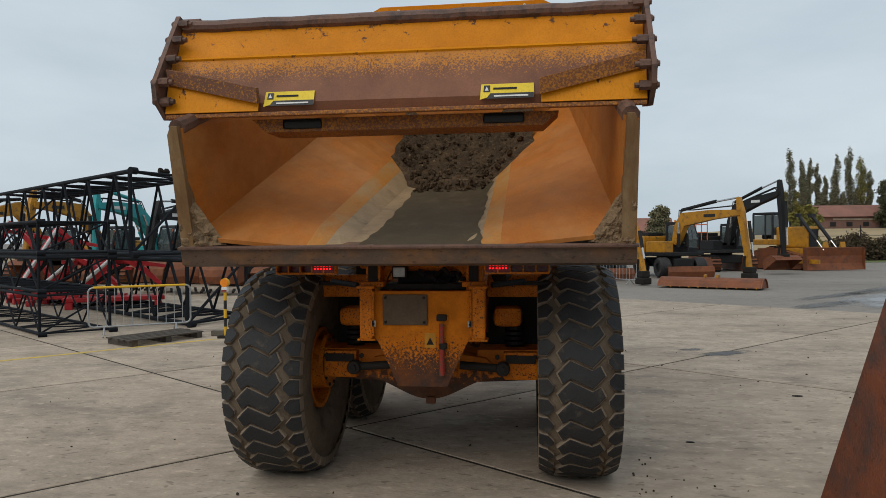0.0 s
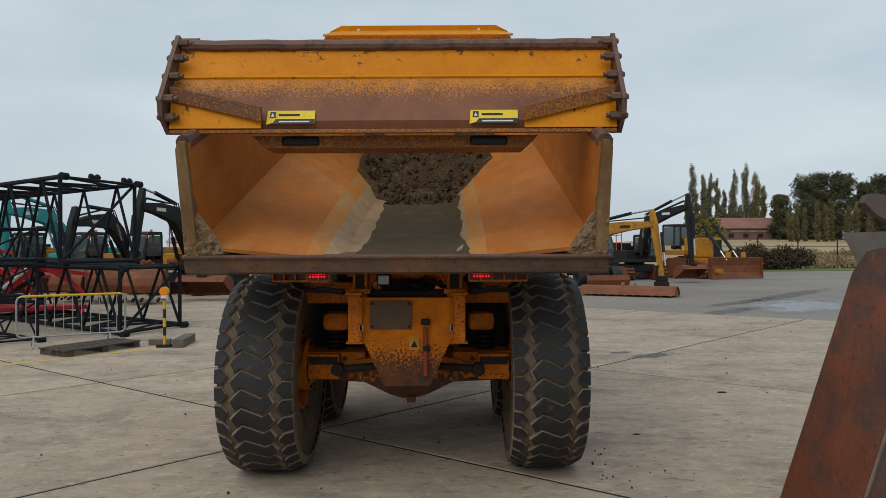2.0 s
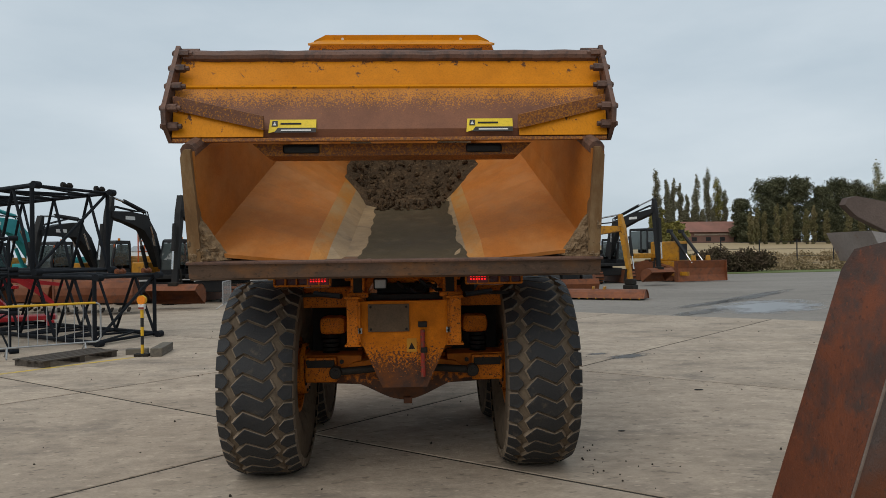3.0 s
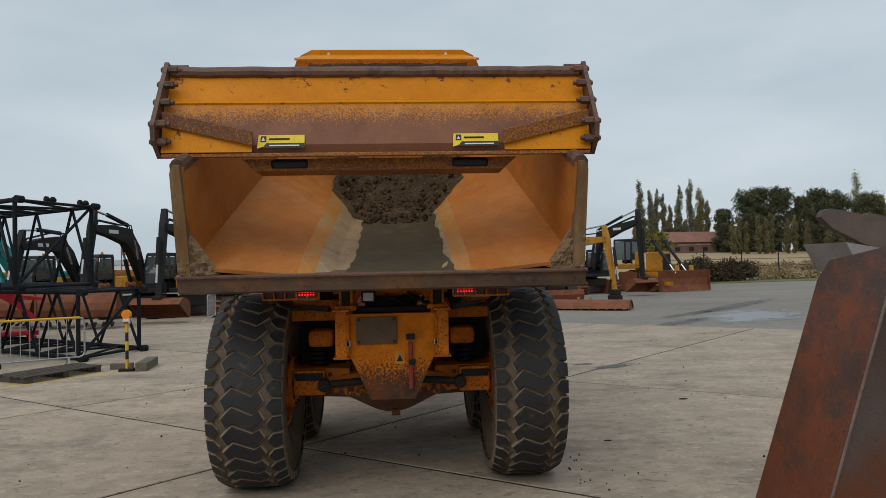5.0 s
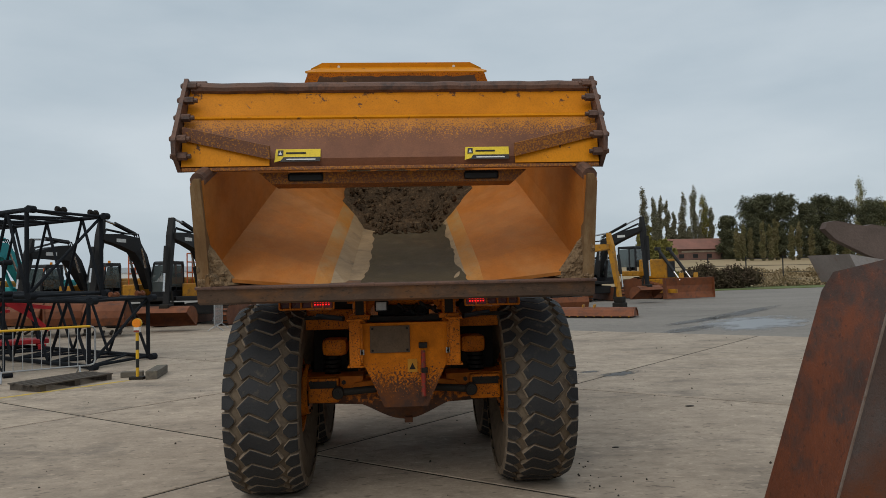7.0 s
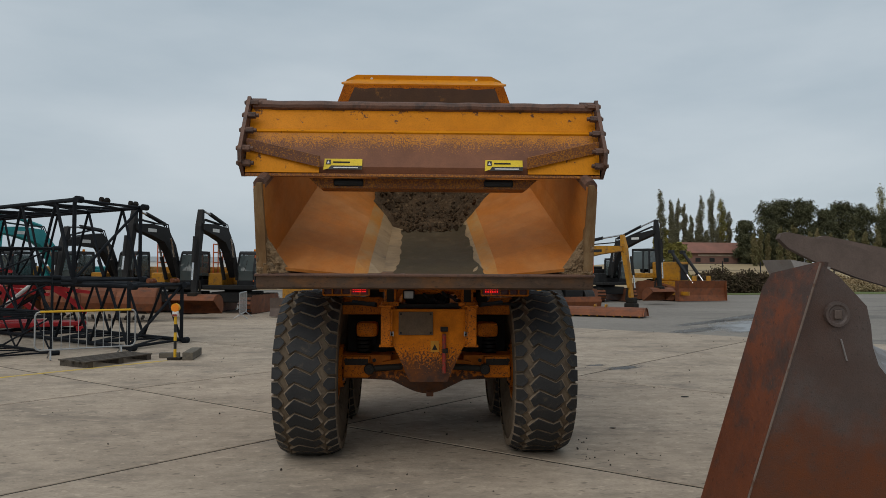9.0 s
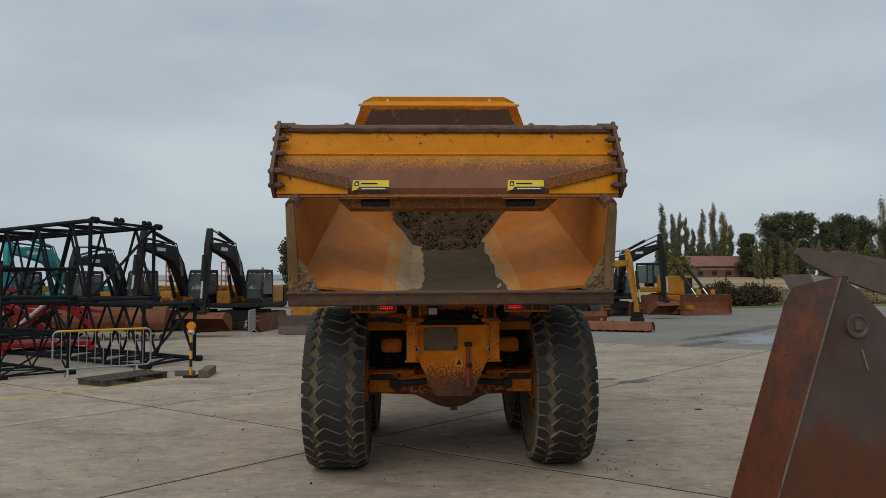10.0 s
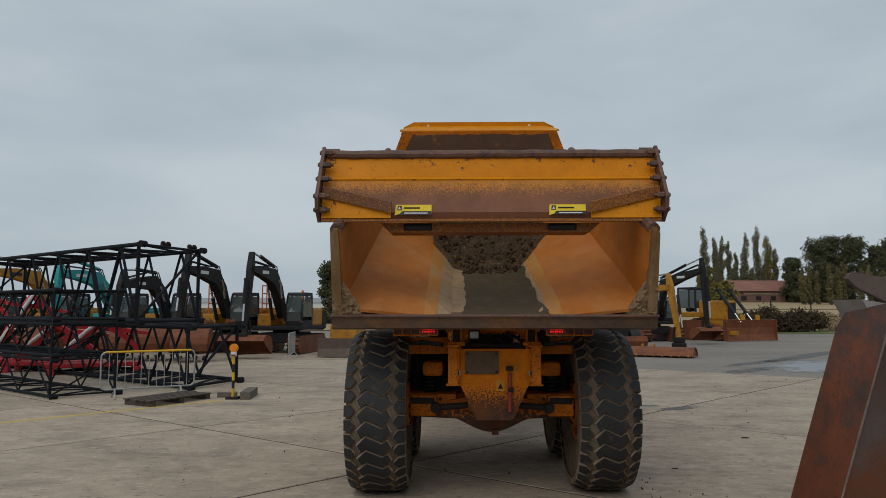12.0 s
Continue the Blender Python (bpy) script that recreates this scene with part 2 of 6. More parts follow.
M_CYEL = surf("machine_yellow", (0.52, 0.235, 0.013), (0.38, 0.17, 0.014), 1.5, 0.4, 0, 0.05, 60, 0.6, (0.12, 0.075, 0.035), 0.6, 0.08, 4, mottle=0.35)
M_VGREY = surf("machine_dark_grey", (0.013, 0.0135, 0.015), (0.022, 0.021, 0.02), 2, 0.55, 0.0, 0.1, 60, 0.75, (0.06, 0.047, 0.038), 0.68, 0.06, 5, spec=0.2)
M_TEAL = surf("machine_teal", (0.03, 0.32, 0.33), (0.02, 0.24, 0.26), 2, 0.4, 0, 0.05)
M_RED = surf("machine_red", (0.5, 0.025, 0.03), (0.36, 0.02, 0.024), 2, 0.4, 0, 0.05)
M_ORANGE = surf("machine_orange", (0.6, 0.12, 0.02), (0.5, 0.1, 0.02), 2, 0.45)
M_GLASS = glass("cab_glass", (0.14, 0.17, 0.17))
M_CHROME = surf("chrome_rod", (0.6, 0.6, 0.6), (0.5, 0.5, 0.5), 5, 0.15, 1.0, 0.0)
M_WHITE = surf("white_marking", (0.7, 0.7, 0.68), (0.6, 0.6, 0.58), 6, 0.5)
M_INK = surf("black_marking", (0.012, 0.012, 0.014), (0.02, 0.02, 0.02), 6, 0.4)
M_STICK = surf("sticker_yellow", (0.78, 0.56, 0.02), (0.7, 0.5, 0.02), 6, 0.4, 0, 0.0)
M_REDTAG = surf("red_tag", (0.3, 0.025, 0.016), (0.2, 0.03, 0.018), 8, 0.55, 0, 0.1, 60, None, (0.1, 0.05, 0.03), 0.55, 0.05, 20)
M_LED = glow("lit_tail_lamp", (0.9, 0.008, 0.012), 1.6)
M_LENS = surf("dark_red_lens", (0.12, 0.01, 0.01), (0.09, 0.01, 0.01), 10, 0.2)
M_AMBER = surf("amber_lens", (0.8, 0.25, 0.01), (0.7, 0.2, 0.01), 8, 0.25, 0, 0.0)
M_WOOD = surf("weathered_timber", (0.16, 0.14, 0.11), (0.1, 0.09, 0.075), 3, 0.85, 0, 0.4, 40, stretch=(1, 5, 5))
M_PALLET = surf("dark_wet_timber", (0.085, 0.07, 0.055), (0.05, 0.042, 0.035), 3, 0.85, 0, 0.4, 40, stretch=(1, 5, 5), rand=0.2)
M_LEAF = surf("tree_leaves", (0.065, 0.07, 0.04), (0.125, 0.125, 0.07), 0.5, 0.8, 0, 0, 6, spec=0.1)
M_LEAFP = surf("poplar_leaves", (0.2, 0.185, 0.115), (0.15, 0.145, 0.088), 0.4, 0.8, 0, 0, 6, spec=0.1)
M_LEAFY = surf("autumn_leaves", (0.24, 0.2, 0.055), (0.15, 0.15, 0.05), 0.4, 0.8, 0, 0, 6, spec=0.1)
M_BARK = surf("bark", (0.09, 0.075, 0.06), (0.06, 0.05, 0.04), 3, 0.9, 0, 0.3)
M_HEDGE = surf("bramble_leaves", (0.085, 0.058, 0.042), (0.07, 0.062, 0.034), 0.7, 0.9, 0, 0, 8, spec=0.1)
M_GRASS = surf("verge_grass", (0.09, 0.13, 0.035), (0.13, 0.14, 0.05), 0.8, 0.9, 0, 0.4, 20)
M_STUB = surf("stubble_field", (0.36, 0.27, 0.15), (0.28, 0.21, 0.12), 0.15, 0.95, 0, 0.5, 3, stretch=(0.2, 1, 1))
M_BRICK = surf("red_brick_wall", (0.22, 0.12, 0.095), (0.17, 0.1, 0.08), 0.5, 0.9, 0, 0.1, 12, mottle=0.4)
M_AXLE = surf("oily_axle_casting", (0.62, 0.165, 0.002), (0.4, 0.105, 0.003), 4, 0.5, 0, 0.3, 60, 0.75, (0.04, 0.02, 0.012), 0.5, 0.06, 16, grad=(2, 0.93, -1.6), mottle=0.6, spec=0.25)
M_LIPG = surf("pale_scuffed_steel", (0.33, 0.31, 0.3), (0.24, 0.215, 0.2), 4, 0.5, 0.1, 0.2, 80, None, (0.2, 0.1, 0.06), 0.64, 0.06, 9)
M_EDGE = surf("scuffed_edge_highlight", (0.19, 0.15, 0.125), (0.12, 0.075, 0.055), 6, 0.45, 0.2, 0.2, 80, None, (0.09, 0.04, 0.02), 0.58, 0.06, 9)
M_SIGN = surf("faded_sticker", (0.55, 0.25, 0.012), (0.42, 0.17, 0.01), 9, 0.5, 0, 0.05, 60, mottle=0.4)
M_WEED = surf("dry_weeds", (0.33, 0.245, 0.145), (0.23, 0.18, 0.1), 0.6, 0.9, 0, 0, 8, spec=0.1)
M_SHRUB = surf("fading_shrub_leaves", (0.2, 0.165, 0.085), (0.14, 0.135, 0.06), 0.4, 0.8, 0, 0, 6, spec=0.1)
M_ROOF = surf("clay_tile_roof", (0.3, 0.135, 0.1), (0.21, 0.11, 0.085), 0.4, 0.85, 0, 0.1, 8, mottle=0.5)

# ---- mesh helpers ----
def mesh_of(bm, name, mat):
    bmesh.ops.recalc_face_normals(bm, faces=bm.faces)
    me = bpy.data.meshes.new(name)
    bm.to_mesh(me)
    bm.free()
    me.materials.append(mat)
    return me


def part(name, bm, mat, parent, label="", smooth=False):
    me = mesh_of(bm, name, mat)
    if smooth:
        me.polygons.foreach_set("use_smooth", [True] * len(me.polygons))
    ob = new(name, me)
    ob.parent = parent
    if label:
        ob["label"] = label
    return ob


def thing(name, label, category, m=None, group="", kind=""):
    ob = new(name)
    ob.empty_display_size = 0.3
    if m is not None:
        ob.matrix_world = m
    return tagged(ob, label, category, group, kind)


def solid(name, bm, mat, label, category, m=None, group="", kind=""):
    ob = new(name, mesh_of(bm, name, mat))
    if m is not None:
        ob.matrix_world = m
    return tagged(ob, label, category, group, kind)


def box(bm, c, s, m=None, bev=0.0):
    r = bmesh.ops.create_cube(bm, size=1.0)
    vs = r["verts"]
    bmesh.ops.scale(bm, verts=vs, vec=s)
    bmesh.ops.translate(bm, verts=vs, vec=c)
    if m is not None:
        bmesh.ops.transform(bm, matrix=m, verts=vs)
    if bev:
        es = list({e for v in vs for e in v.link_edges})
        bmesh.ops.bevel(bm, geom=es, offset=bev, segments=2, affect='EDGES', profile=0.6)
    return bm


def B(c, s, m=None, bev=0.0):
    return box(bmesh.new(), c, s, m, bev)


def tube(bm, p, q, r, n=8, r2=None):
    p, q = Vector(p), Vector(q)
    d = q - p
    rot = d.to_track_quat('Z', 'Y').to_matrix().to_4x4()
    bmesh.ops.create_cone(bm, cap_ends=True, segments=n, radius1=r, radius2=r if r2 is None else r2, depth=d.length,
                          matrix=Matrix.Translation((p + q) / 2) @ rot)
    return bm


def T(p, q, r, n=8, r2=None):
    return tube(bmesh.new(), p, q, r, n, r2)


def prism(bm, pts, axis, a, b):
    """A polygon of 2D points, extruded along an axis from a to b. x: (y, z); y: (x, z); z: (x, y)."""
    def at(p, v):
        return {"x": (v, p[0], p[1]), "y": (p[0], v, p[1]), "z": (p[0], p[1], v)}[axis]
    lo = [bm.verts.new(at(p, a)) for p in pts]
    hi = [bm.verts.new(at(p, b)) for p in pts]
    n = len(pts)
    bm.faces.new(lo)
    bm.faces.new(list(reversed(hi)))
    for i in range(n):
        bm.faces.new((lo[i], hi[i], hi[(i + 1) % n], lo[(i + 1) % n]))
    return bm


def P(pts, axis, a, b):
    return prism(bmesh.new(), pts, axis, a, b)


def plate(bm, quad, thick):
    """A flat plate on 3 or more corner points, thickened along its normal."""
    vs = [Vector(v) for v in quad]
    n = (vs[1] - vs[0]).cross(vs[2] - vs[0]).normalized() * thick
    lo = [bm.verts.new(v) for v in vs]
    hi = [bm.verts.new(v + n) for v in vs]
    k = len(vs)
    bm.faces.new(lo)
    bm.faces.new(list(reversed(hi)))
    for i in range(k):
        bm.faces.new((lo[i], hi[i], hi[(i + 1) % k], lo[(i + 1) % k]))
    return bm


def lathe(bm, prof, n=48, closed=True):
    """Spins (x, r) points round the x axis."""
    rings = []
    for i in range(n):
        a = 2 * math.pi * i / n
        rings.append([bm.verts.new((x, r * math.cos(a), r * math.sin(a))) for x, r in prof])
    k = len(prof)
    for i in range(n):
        p, q = rings[i], rings[(i + 1) % n]
        for j in range(k if closed else k - 1):
            bm.faces.new((p[j], q[j], q[(j + 1) % k], p[(j + 1) % k]))
    return bm


def limb_outline(pts, halves):
    """An outline round a bent centre line, with a half thickness at each point."""
    up, dn = [], []
    for i, p in enumerate(pts):
        a, b = Vector(pts[max(i - 1, 0)]), Vector(pts[min(i + 1, len(pts) - 1)])
        d = (b - a).normalized()
        n = Vector((-d[1], d[0]))
        up.append(tuple(Vector(p) + n * halves[i]))
        dn.append(tuple(Vector(p) - n * halves[i]))
    return up + dn[::-1]


# ---- ground ----
bm = bmesh.new()
prism(bm, [(-1500, -1500), (1500, -1500), (1500, 3000), (-1500, 3000)], "z", -0.6, -0.012)
ground = solid("ground", bm, M_ASPH, "worn grey asphalt yard reaching to the horizon", "ground", kind="structure")

E1, E2 = Vector((0.805, -0.594)), Vector((0.695, 0.719))
N1, N2 = Vector((0.594, 0.805)), Vector((-0.719, 0.695))


def grid_point(a, b):
    """The point with distance a along N1 and b along N2."""
    d = N1[0] * N2[1] - N1[1] * N2[0]
    return Vector(((a * N2[1] - b * N1[1]) / d, (b * N1[0] - a * N2[0]) / d))

# ---- truck: the rear of an articulated hauler, rear axle over the origin ----
truck = thing("dump_truck", "worn yellow articulated dump truck with its muddy dump body half raised", "dump truck")


def build_tyre():
    bm = bmesh.new()
    prof = [(-0.25, 0.36), (-0.33, 0.46), (-0.372, 0.6), (-0.368, 0.74), (-0.352, 0.85), (-0.25, 0.9), (0, 0.912),
            (0.25, 0.9), (0.352, 0.85), (0.368, 0.74), (0.372, 0.6), (0.33, 0.46), (0.25, 0.36)]
    lathe(bm, [(x * 0.89, r) for x, r in prof], 64)
    return bm


def build_lugs():
    """Interlocking wave-shaped centre lugs and pointed shoulder lugs; flanks take the second material."""
    bm = bmesh.new()
    n = 36
    pitch = 2 * math.pi / n
    rl = random.Random(21)

    def lug(outline, a0, r_in, r_out):
        cx = sum(p[0] for p in outline) / len(outline)
        cs = sum(p[1] for p in outline) / len(outline)
        k = len(outline)
        wear = rl.uniform(-0.003, 0.003)
        rings = []
        for r, f in ((r_in, 1.06), (r_out - 0.013, 1.025), (r_out - 0.004, 0.965), (r_out, 0.91)):
            ring = []
            for x, t in outline:
                xx, ss = cx + (x - cx) * f, cs + (t - cs) * f
                drop = 0.04 * max(0.0, (abs(xx) - 0.2) / 0.15) ** 2
                a = a0 - ss / 0.93
                rr = r - drop + (wear if r > r_in else 0.0)
                ring.append(bm.verts.new((xx * 0.89, rr * math.cos(a), rr * math.sin(a))))
            rings.append(ring)
        bm.faces.new(rings[-1])
        for q, (lo, hi) in enumerate(zip(rings, rings[1:])):
            for e in range(k):
                f = bm.faces.new((lo[e], lo[(e + 1) % k], hi[(e + 1) % k], hi[e]))
                f.material_index = 1 if q < 2 else 0
    centre = [(-0.214, 0.008), (-0.158, 0.062), (-0.1, 0.111), (0.1, 0.031), (0.17, 0.07), (0.214, -0.008), (0.158, -0.062), (0.1, -0.111), (-0.1, -0.031), (-0.17, -0.07)]
    left = [(-0.374, 0.062), (-0.292, 0.07), (-0.236, 0.014), (-0.236, -0.014), (-0.292, -0.07), (-0.374, -0.062)]
    right = [(-x, t) for x, t in left]
    for i in range(n):
        a = i * pitch
        lug(centre, a, 0.885, 0.938)
        lug([(x, t + 0.056) for x, t in left], a, 0.86, 0.936)
        lug([(x, t - 0.056) for x, t in right], a, 0.86, 0.936)
    return bm


TYRE_ME = mesh_of(build_tyre(), "tyre", M_TYREMUD)
TYRE_ME.polygons.foreach_set("use_smooth", [True] * len(TYRE_ME.polygons))
LUG_ME = mesh_of(build_lugs(), "tread", M_TYRE)
LUG_ME.materials.append(M_TYREEDGE)
RIM_ME = mesh_of(lathe(bmesh.new(), [(-0.26, 0.37), (-0.26, 0.33), (-0.1, 0.31), (-0.06, 0.2), (0.02, 0.16), (0.08, 0.3), (0.26, 0.33), (0.26, 0.37)], 40), "rim", M_YELD)


def wheel(x, y, turn, flip):
    e = new("wheel")
    e.parent = truck
    e.matrix_local = pose(x, y, 0.925, turn, 0, 180 if flip else 0)
    for name, me in (("tyre", TYRE_ME), ("tread", LUG_ME), ("rim", RIM_ME)):
        o = new(name, me)
        o.parent = e
    bm = lathe(bmesh.new(), [(-0.3, 0.0), (-0.3, 0.19), (-0.1, 0.22), (0.0, 0.2), (0.0, 0.0)], 28)
    for i in range(16):
        a = 2 * math.pi * i / 16
        tube(bm, (-0.12, 0.26 * math.cos(a), 0.26 * math.sin(a)), (-0.05, 0.26 * math.cos(a), 0.26 * math.sin(a)), 0.018, 6)
    part("hub", bm, M_YELD, e)


for wx, flip, dy in ((-1.3, True, 0.06), (1.28, False, 0.18)):
    for wy, turn in ((0.0, 3.0), (1.95, 11.0), (6.35, 6.0)):
        wheel(wx, wy + dy, turn, flip)

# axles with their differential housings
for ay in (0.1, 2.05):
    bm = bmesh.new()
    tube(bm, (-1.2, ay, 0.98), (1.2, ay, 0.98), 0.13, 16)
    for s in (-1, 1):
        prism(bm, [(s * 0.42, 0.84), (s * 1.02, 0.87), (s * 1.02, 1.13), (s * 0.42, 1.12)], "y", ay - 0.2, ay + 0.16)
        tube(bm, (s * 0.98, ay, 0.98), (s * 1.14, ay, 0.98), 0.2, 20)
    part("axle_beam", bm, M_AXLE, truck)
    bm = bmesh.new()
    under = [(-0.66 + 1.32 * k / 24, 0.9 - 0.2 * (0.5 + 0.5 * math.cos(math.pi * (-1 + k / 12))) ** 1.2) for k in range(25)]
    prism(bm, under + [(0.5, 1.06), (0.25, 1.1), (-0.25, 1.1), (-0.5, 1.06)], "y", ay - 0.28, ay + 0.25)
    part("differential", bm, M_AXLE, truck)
    for s in (-1, 1):
        part("axle_arm", T((s * 0.64, ay - 0.36, 0.99), (s * 0.28, ay - 0.38, 1.02), 0.036, 12), M_DARK, truck)
        bm = bmesh.new()
        for k in range(5):
            tube(bm, (s * 0.74, ay + 0.04, 1.1 + k * 0.045), (s * 0.74, ay + 0.04, 1.13 + k * 0.045), 0.085, 18)
        part("rubber_spring", bm, M_DARK, truck)
        part("spring_bracket", B((s * 0.69, ay - 0.14, 1.42), (0.25, 0.28, 0.17), None, 0.055), M_YELD, truck)
        part("rod_eye", lathe(bmesh.new(), [(-0.05, 0.025), (-0.05, 0.05), (-0.035, 0.06), (0.035, 0.06), (0.05, 0.05), (0.05, 0.025)], 24), M_DARK, truck).matrix_basis = pose(s * 0.65, ay - 0.37, 0.99, 0, 0, 90)
        part("link_bolt", T((s * 0.65, ay - 0.44, 0.99), (s * 0.65, ay - 0.2, 0.99), 0.026, 14), M_DARK, truck)

# rear frame head
bm = bmesh.new()
prism(bm, [(-0.5, 1.3), (-0.36, 1.27), (-0.19, 0.9), (0.21, 0.9), (0.38, 1.27), (0.52, 1.3), (0.52, 1.68), (-0.5, 1.68)], "y", -0.62, -0.5)
part("frame_plate", bm, M_YELS, truck, "yellow frame plate with rust chips, darker brown towards its foot")
for s in (-1, 1):
    part("frame_post", B((s * 0.46 + 0.01, -0.58, 1.5), (0.11, 0.16, 0.42), None, 0.015), M_YELD, truck)
    part("hinge_tower", B((s * 0.42 + 0.01, -0.42, 1.86), (0.13, 0.28, 0.4), None, 0.02), M_YELD, truck)
    part("hinge_lug", T((s * 0.34, -0.45, 1.98), (s * 0.53, -0.45, 1.98), 0.12, 20), M_YELD, truck)
    part("hinge_pin", T((s * 0.5, -0.45, 1.98), (s * 0.56, -0.45, 1.98), 0.05, 14), M_DARK, truck)
    bm = bmesh.new()
    prism(bm, [(-0.5, 1.3), (3.5, 1.3), (3.5, 1.75), (-0.5, 1.68)], "x", s * 0.44 - 0.06, s * 0.44 + 0.06)
    part("frame_rail", bm, M_YELD, truck)
    part("white_tag", B((s * 0.395 + 0.01, -0.668, 1.42), (0.036, 0.006, 0.05)), M_TAG, truck, "small faded white sticker")
    part("tag_mark", B((s * 0.395 + 0.01, -0.672, 1.415), (0.016, 0.004, 0.018)), M_DARK, truck)
part("frame_crossbar", B((0.01, -0.35, 1.71), (0.8, 0.3, 0.05), None, 0.01), M_DARK, truck)
bm = bmesh.new()
box(bm, (-0.13, -0.63, 1.53), (0.37, 0.025, 0.25), None, 0.006)
part("cover_plate", bm, surf("grey_cover_paint", (0.1, 0.066, 0.042), (0.135, 0.088, 0.052), 5, 0.6, mottle=0.6, spec=0.2), truck, "dull grey cover plate")
bm = bmesh.new()
for cx in (-0.29, 0.03):
    for cz in (1.43, 1.63):
        tube(bm, (cx, -0.66, cz), (cx, -0.63, cz), 0.012, 6)
part("cover_screws", bm, M_DARK, truck)["kind"] = "stuff"
part("hydraulic_line", T((0.175, -0.66, 1.0), (0.175, -0.66, 1.42), 0.022, 10), M_REDTAG, truck, "red-tagged vertical hydraulic line")
part("line_clamp", B((0.175, -0.66, 1.47), (0.08, 0.06, 0.05), None, 0.008), M_DARK, truck)
part("line_clamp", B((0.185, -0.66, 1.24), (0.06, 0.05, 0.05), None, 0.008), M_DARK, truck)
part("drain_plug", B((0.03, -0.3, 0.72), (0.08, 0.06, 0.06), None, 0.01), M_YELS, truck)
part("warning_sticker", P([(0.03, 1.22), (0.12, 1.22), (0.12, 1.34), (0.03, 1.34)], "y", -0.628, -0.622), M_SIGN, truck)
part("sticker_triangle", P([(0.045, 1.245), (0.105, 1.245), (0.075, 1.305)], "y", -0.631, -0.628), M_DARK, truck)
part("reverse_lamp", B((-0.21, -0.4, 1.83), (0.13, 0.1, 0.11), None, 0.02), M_BLACK, truck)
part("lamp_lens", B((-0.21, -0.455, 1.83), (0.1, 0.012, 0.08), None, 0.004), M_GALV, truck, "clear reversing lamp lens")
part("valve_block", B((0.0, -0.1, 1.8), (0.5, 0.4, 0.16), None, 0.02), M_DARK, truck)
bm = bmesh.new()
for i, (x0, z0) in enumerate(((-0.05, 1.84), (0.05, 1.8), (0.16, 1.86), (0.25, 1.82))):
    pts = [(x0, -0.4, z0), (x0 + 0.06, -0.44, z0 - 0.05), (x0 + 0.14, -0.4, z0 - 0.06), (x0 + 0.2, -0.3, z0 + 0.02)]
    for p, q in zip(pts, pts[1:]):
        tube(bm, p, q, 0.018, 8)
part("hydraulic_hoses", bm, M_BLACK, truck)
for s in (-1, 1):
    part("side_bracket", B((s * 0.75, -0.05, 1.69), (0.48, 0.1, 0.2), None, 0.02), M_YELD, truck)
    part("hoist_cylinder", T((s * 0.62, 1.1, 1.3), (s * 0.62, 1.75, 2.1), 0.1, 16), M_YELD, truck)
    part("hoist_rod", T((s * 0.62, 1.75, 2.1), (s * 0.62, 1.95, 2.35), 0.06, 16), M_CHROME, truck)

# tail lamp bars, hung under the rear of the body
for s, x0, x1 in ((-1, -1.08, -0.61), (1, 0.55, 1.03)):
    bm = bmesh.new()
    for z in (1.845, 1.955):
        box(bm, ((x0 + x1) / 2, -0.95, z), (x1 - x0, 0.08, 0.016))
    k = 6
    for i in range(k):
        box(bm, (x0 + (x1 - x0) * i / (k - 1), -0.96, 1.9), (0.012, 0.07, 0.11))
    bar = part("lamp_guard", bm, M_YELD, truck)
    part("lamp_box", B(((x0 + x1) / 2, -0.915, 1.9), (x1 - x0 - 0.02, 0.05, 0.095)), M_LENS, bar)
    lx = x1 - 0.1 if s < 0 else x0 + 0.1
    part("lamp_back", B((lx, -0.985, 1.9), (0.18, 0.016, 0.1)), M_LENS, bar)
    bm = bmesh.new()
    for i in range(6):
        for j in range(2):
            box(bm, (lx - 0.06 + i * 0.024, -1.0, 1.882 + j * 0.024), (0.011, 0.01, 0.011))
    part("tail_lamp", bm, M_LED, bar, "lit red tail lamp")
    part("lamp_bracket", B((s * 0.62, -0.9, 2.0), (0.1, 0.05, 0.14)), M_YELD, bar)

for s in (-1, 1):
    part("knuckle_box", B((s * 0.8, -0.13, 1.0), (0.3, 0.14, 0.24), None, 0.02), M_YELD, truck)
    part("knuckle_cap", B((s * 0.8, -0.205, 1.06), (0.26, 0.02, 0.07), None, 0.006), M_DARK, truck)
    part("post_rib", B((s * 0.4 + 0.01, -0.665, 1.5), (0.018, 0.012, 0.36)), M_YELD, truck)
    # A thin dark plate draws the recess's shade on the flat tower face.
    part("tower_recess", B((s * 0.42 + 0.01, -0.565, 1.83), (0.08, 0.01, 0.2), None, 0.004), M_DARK, truck)
    part("tower_cap", B((s * 0.42 + 0.01, -0.45, 2.04), (0.2, 0.2, 0.05), None, 0.015), M_YELD, truck)
part("red_hose", T((-0.16, -0.34, 1.93), (-0.1, -0.2, 1.98), 0.022, 8), M_ORANGE, truck)
part("red_hose", T((0.66, -0.42, 1.86), (0.74, -0.3, 1.93), 0.022, 8), M_ORANGE, truck)
part("exhaust_elbow", T((0.62, -0.2, 1.78), (0.72, 0.1, 1.84), 0.07, 14), M_DARK, truck)

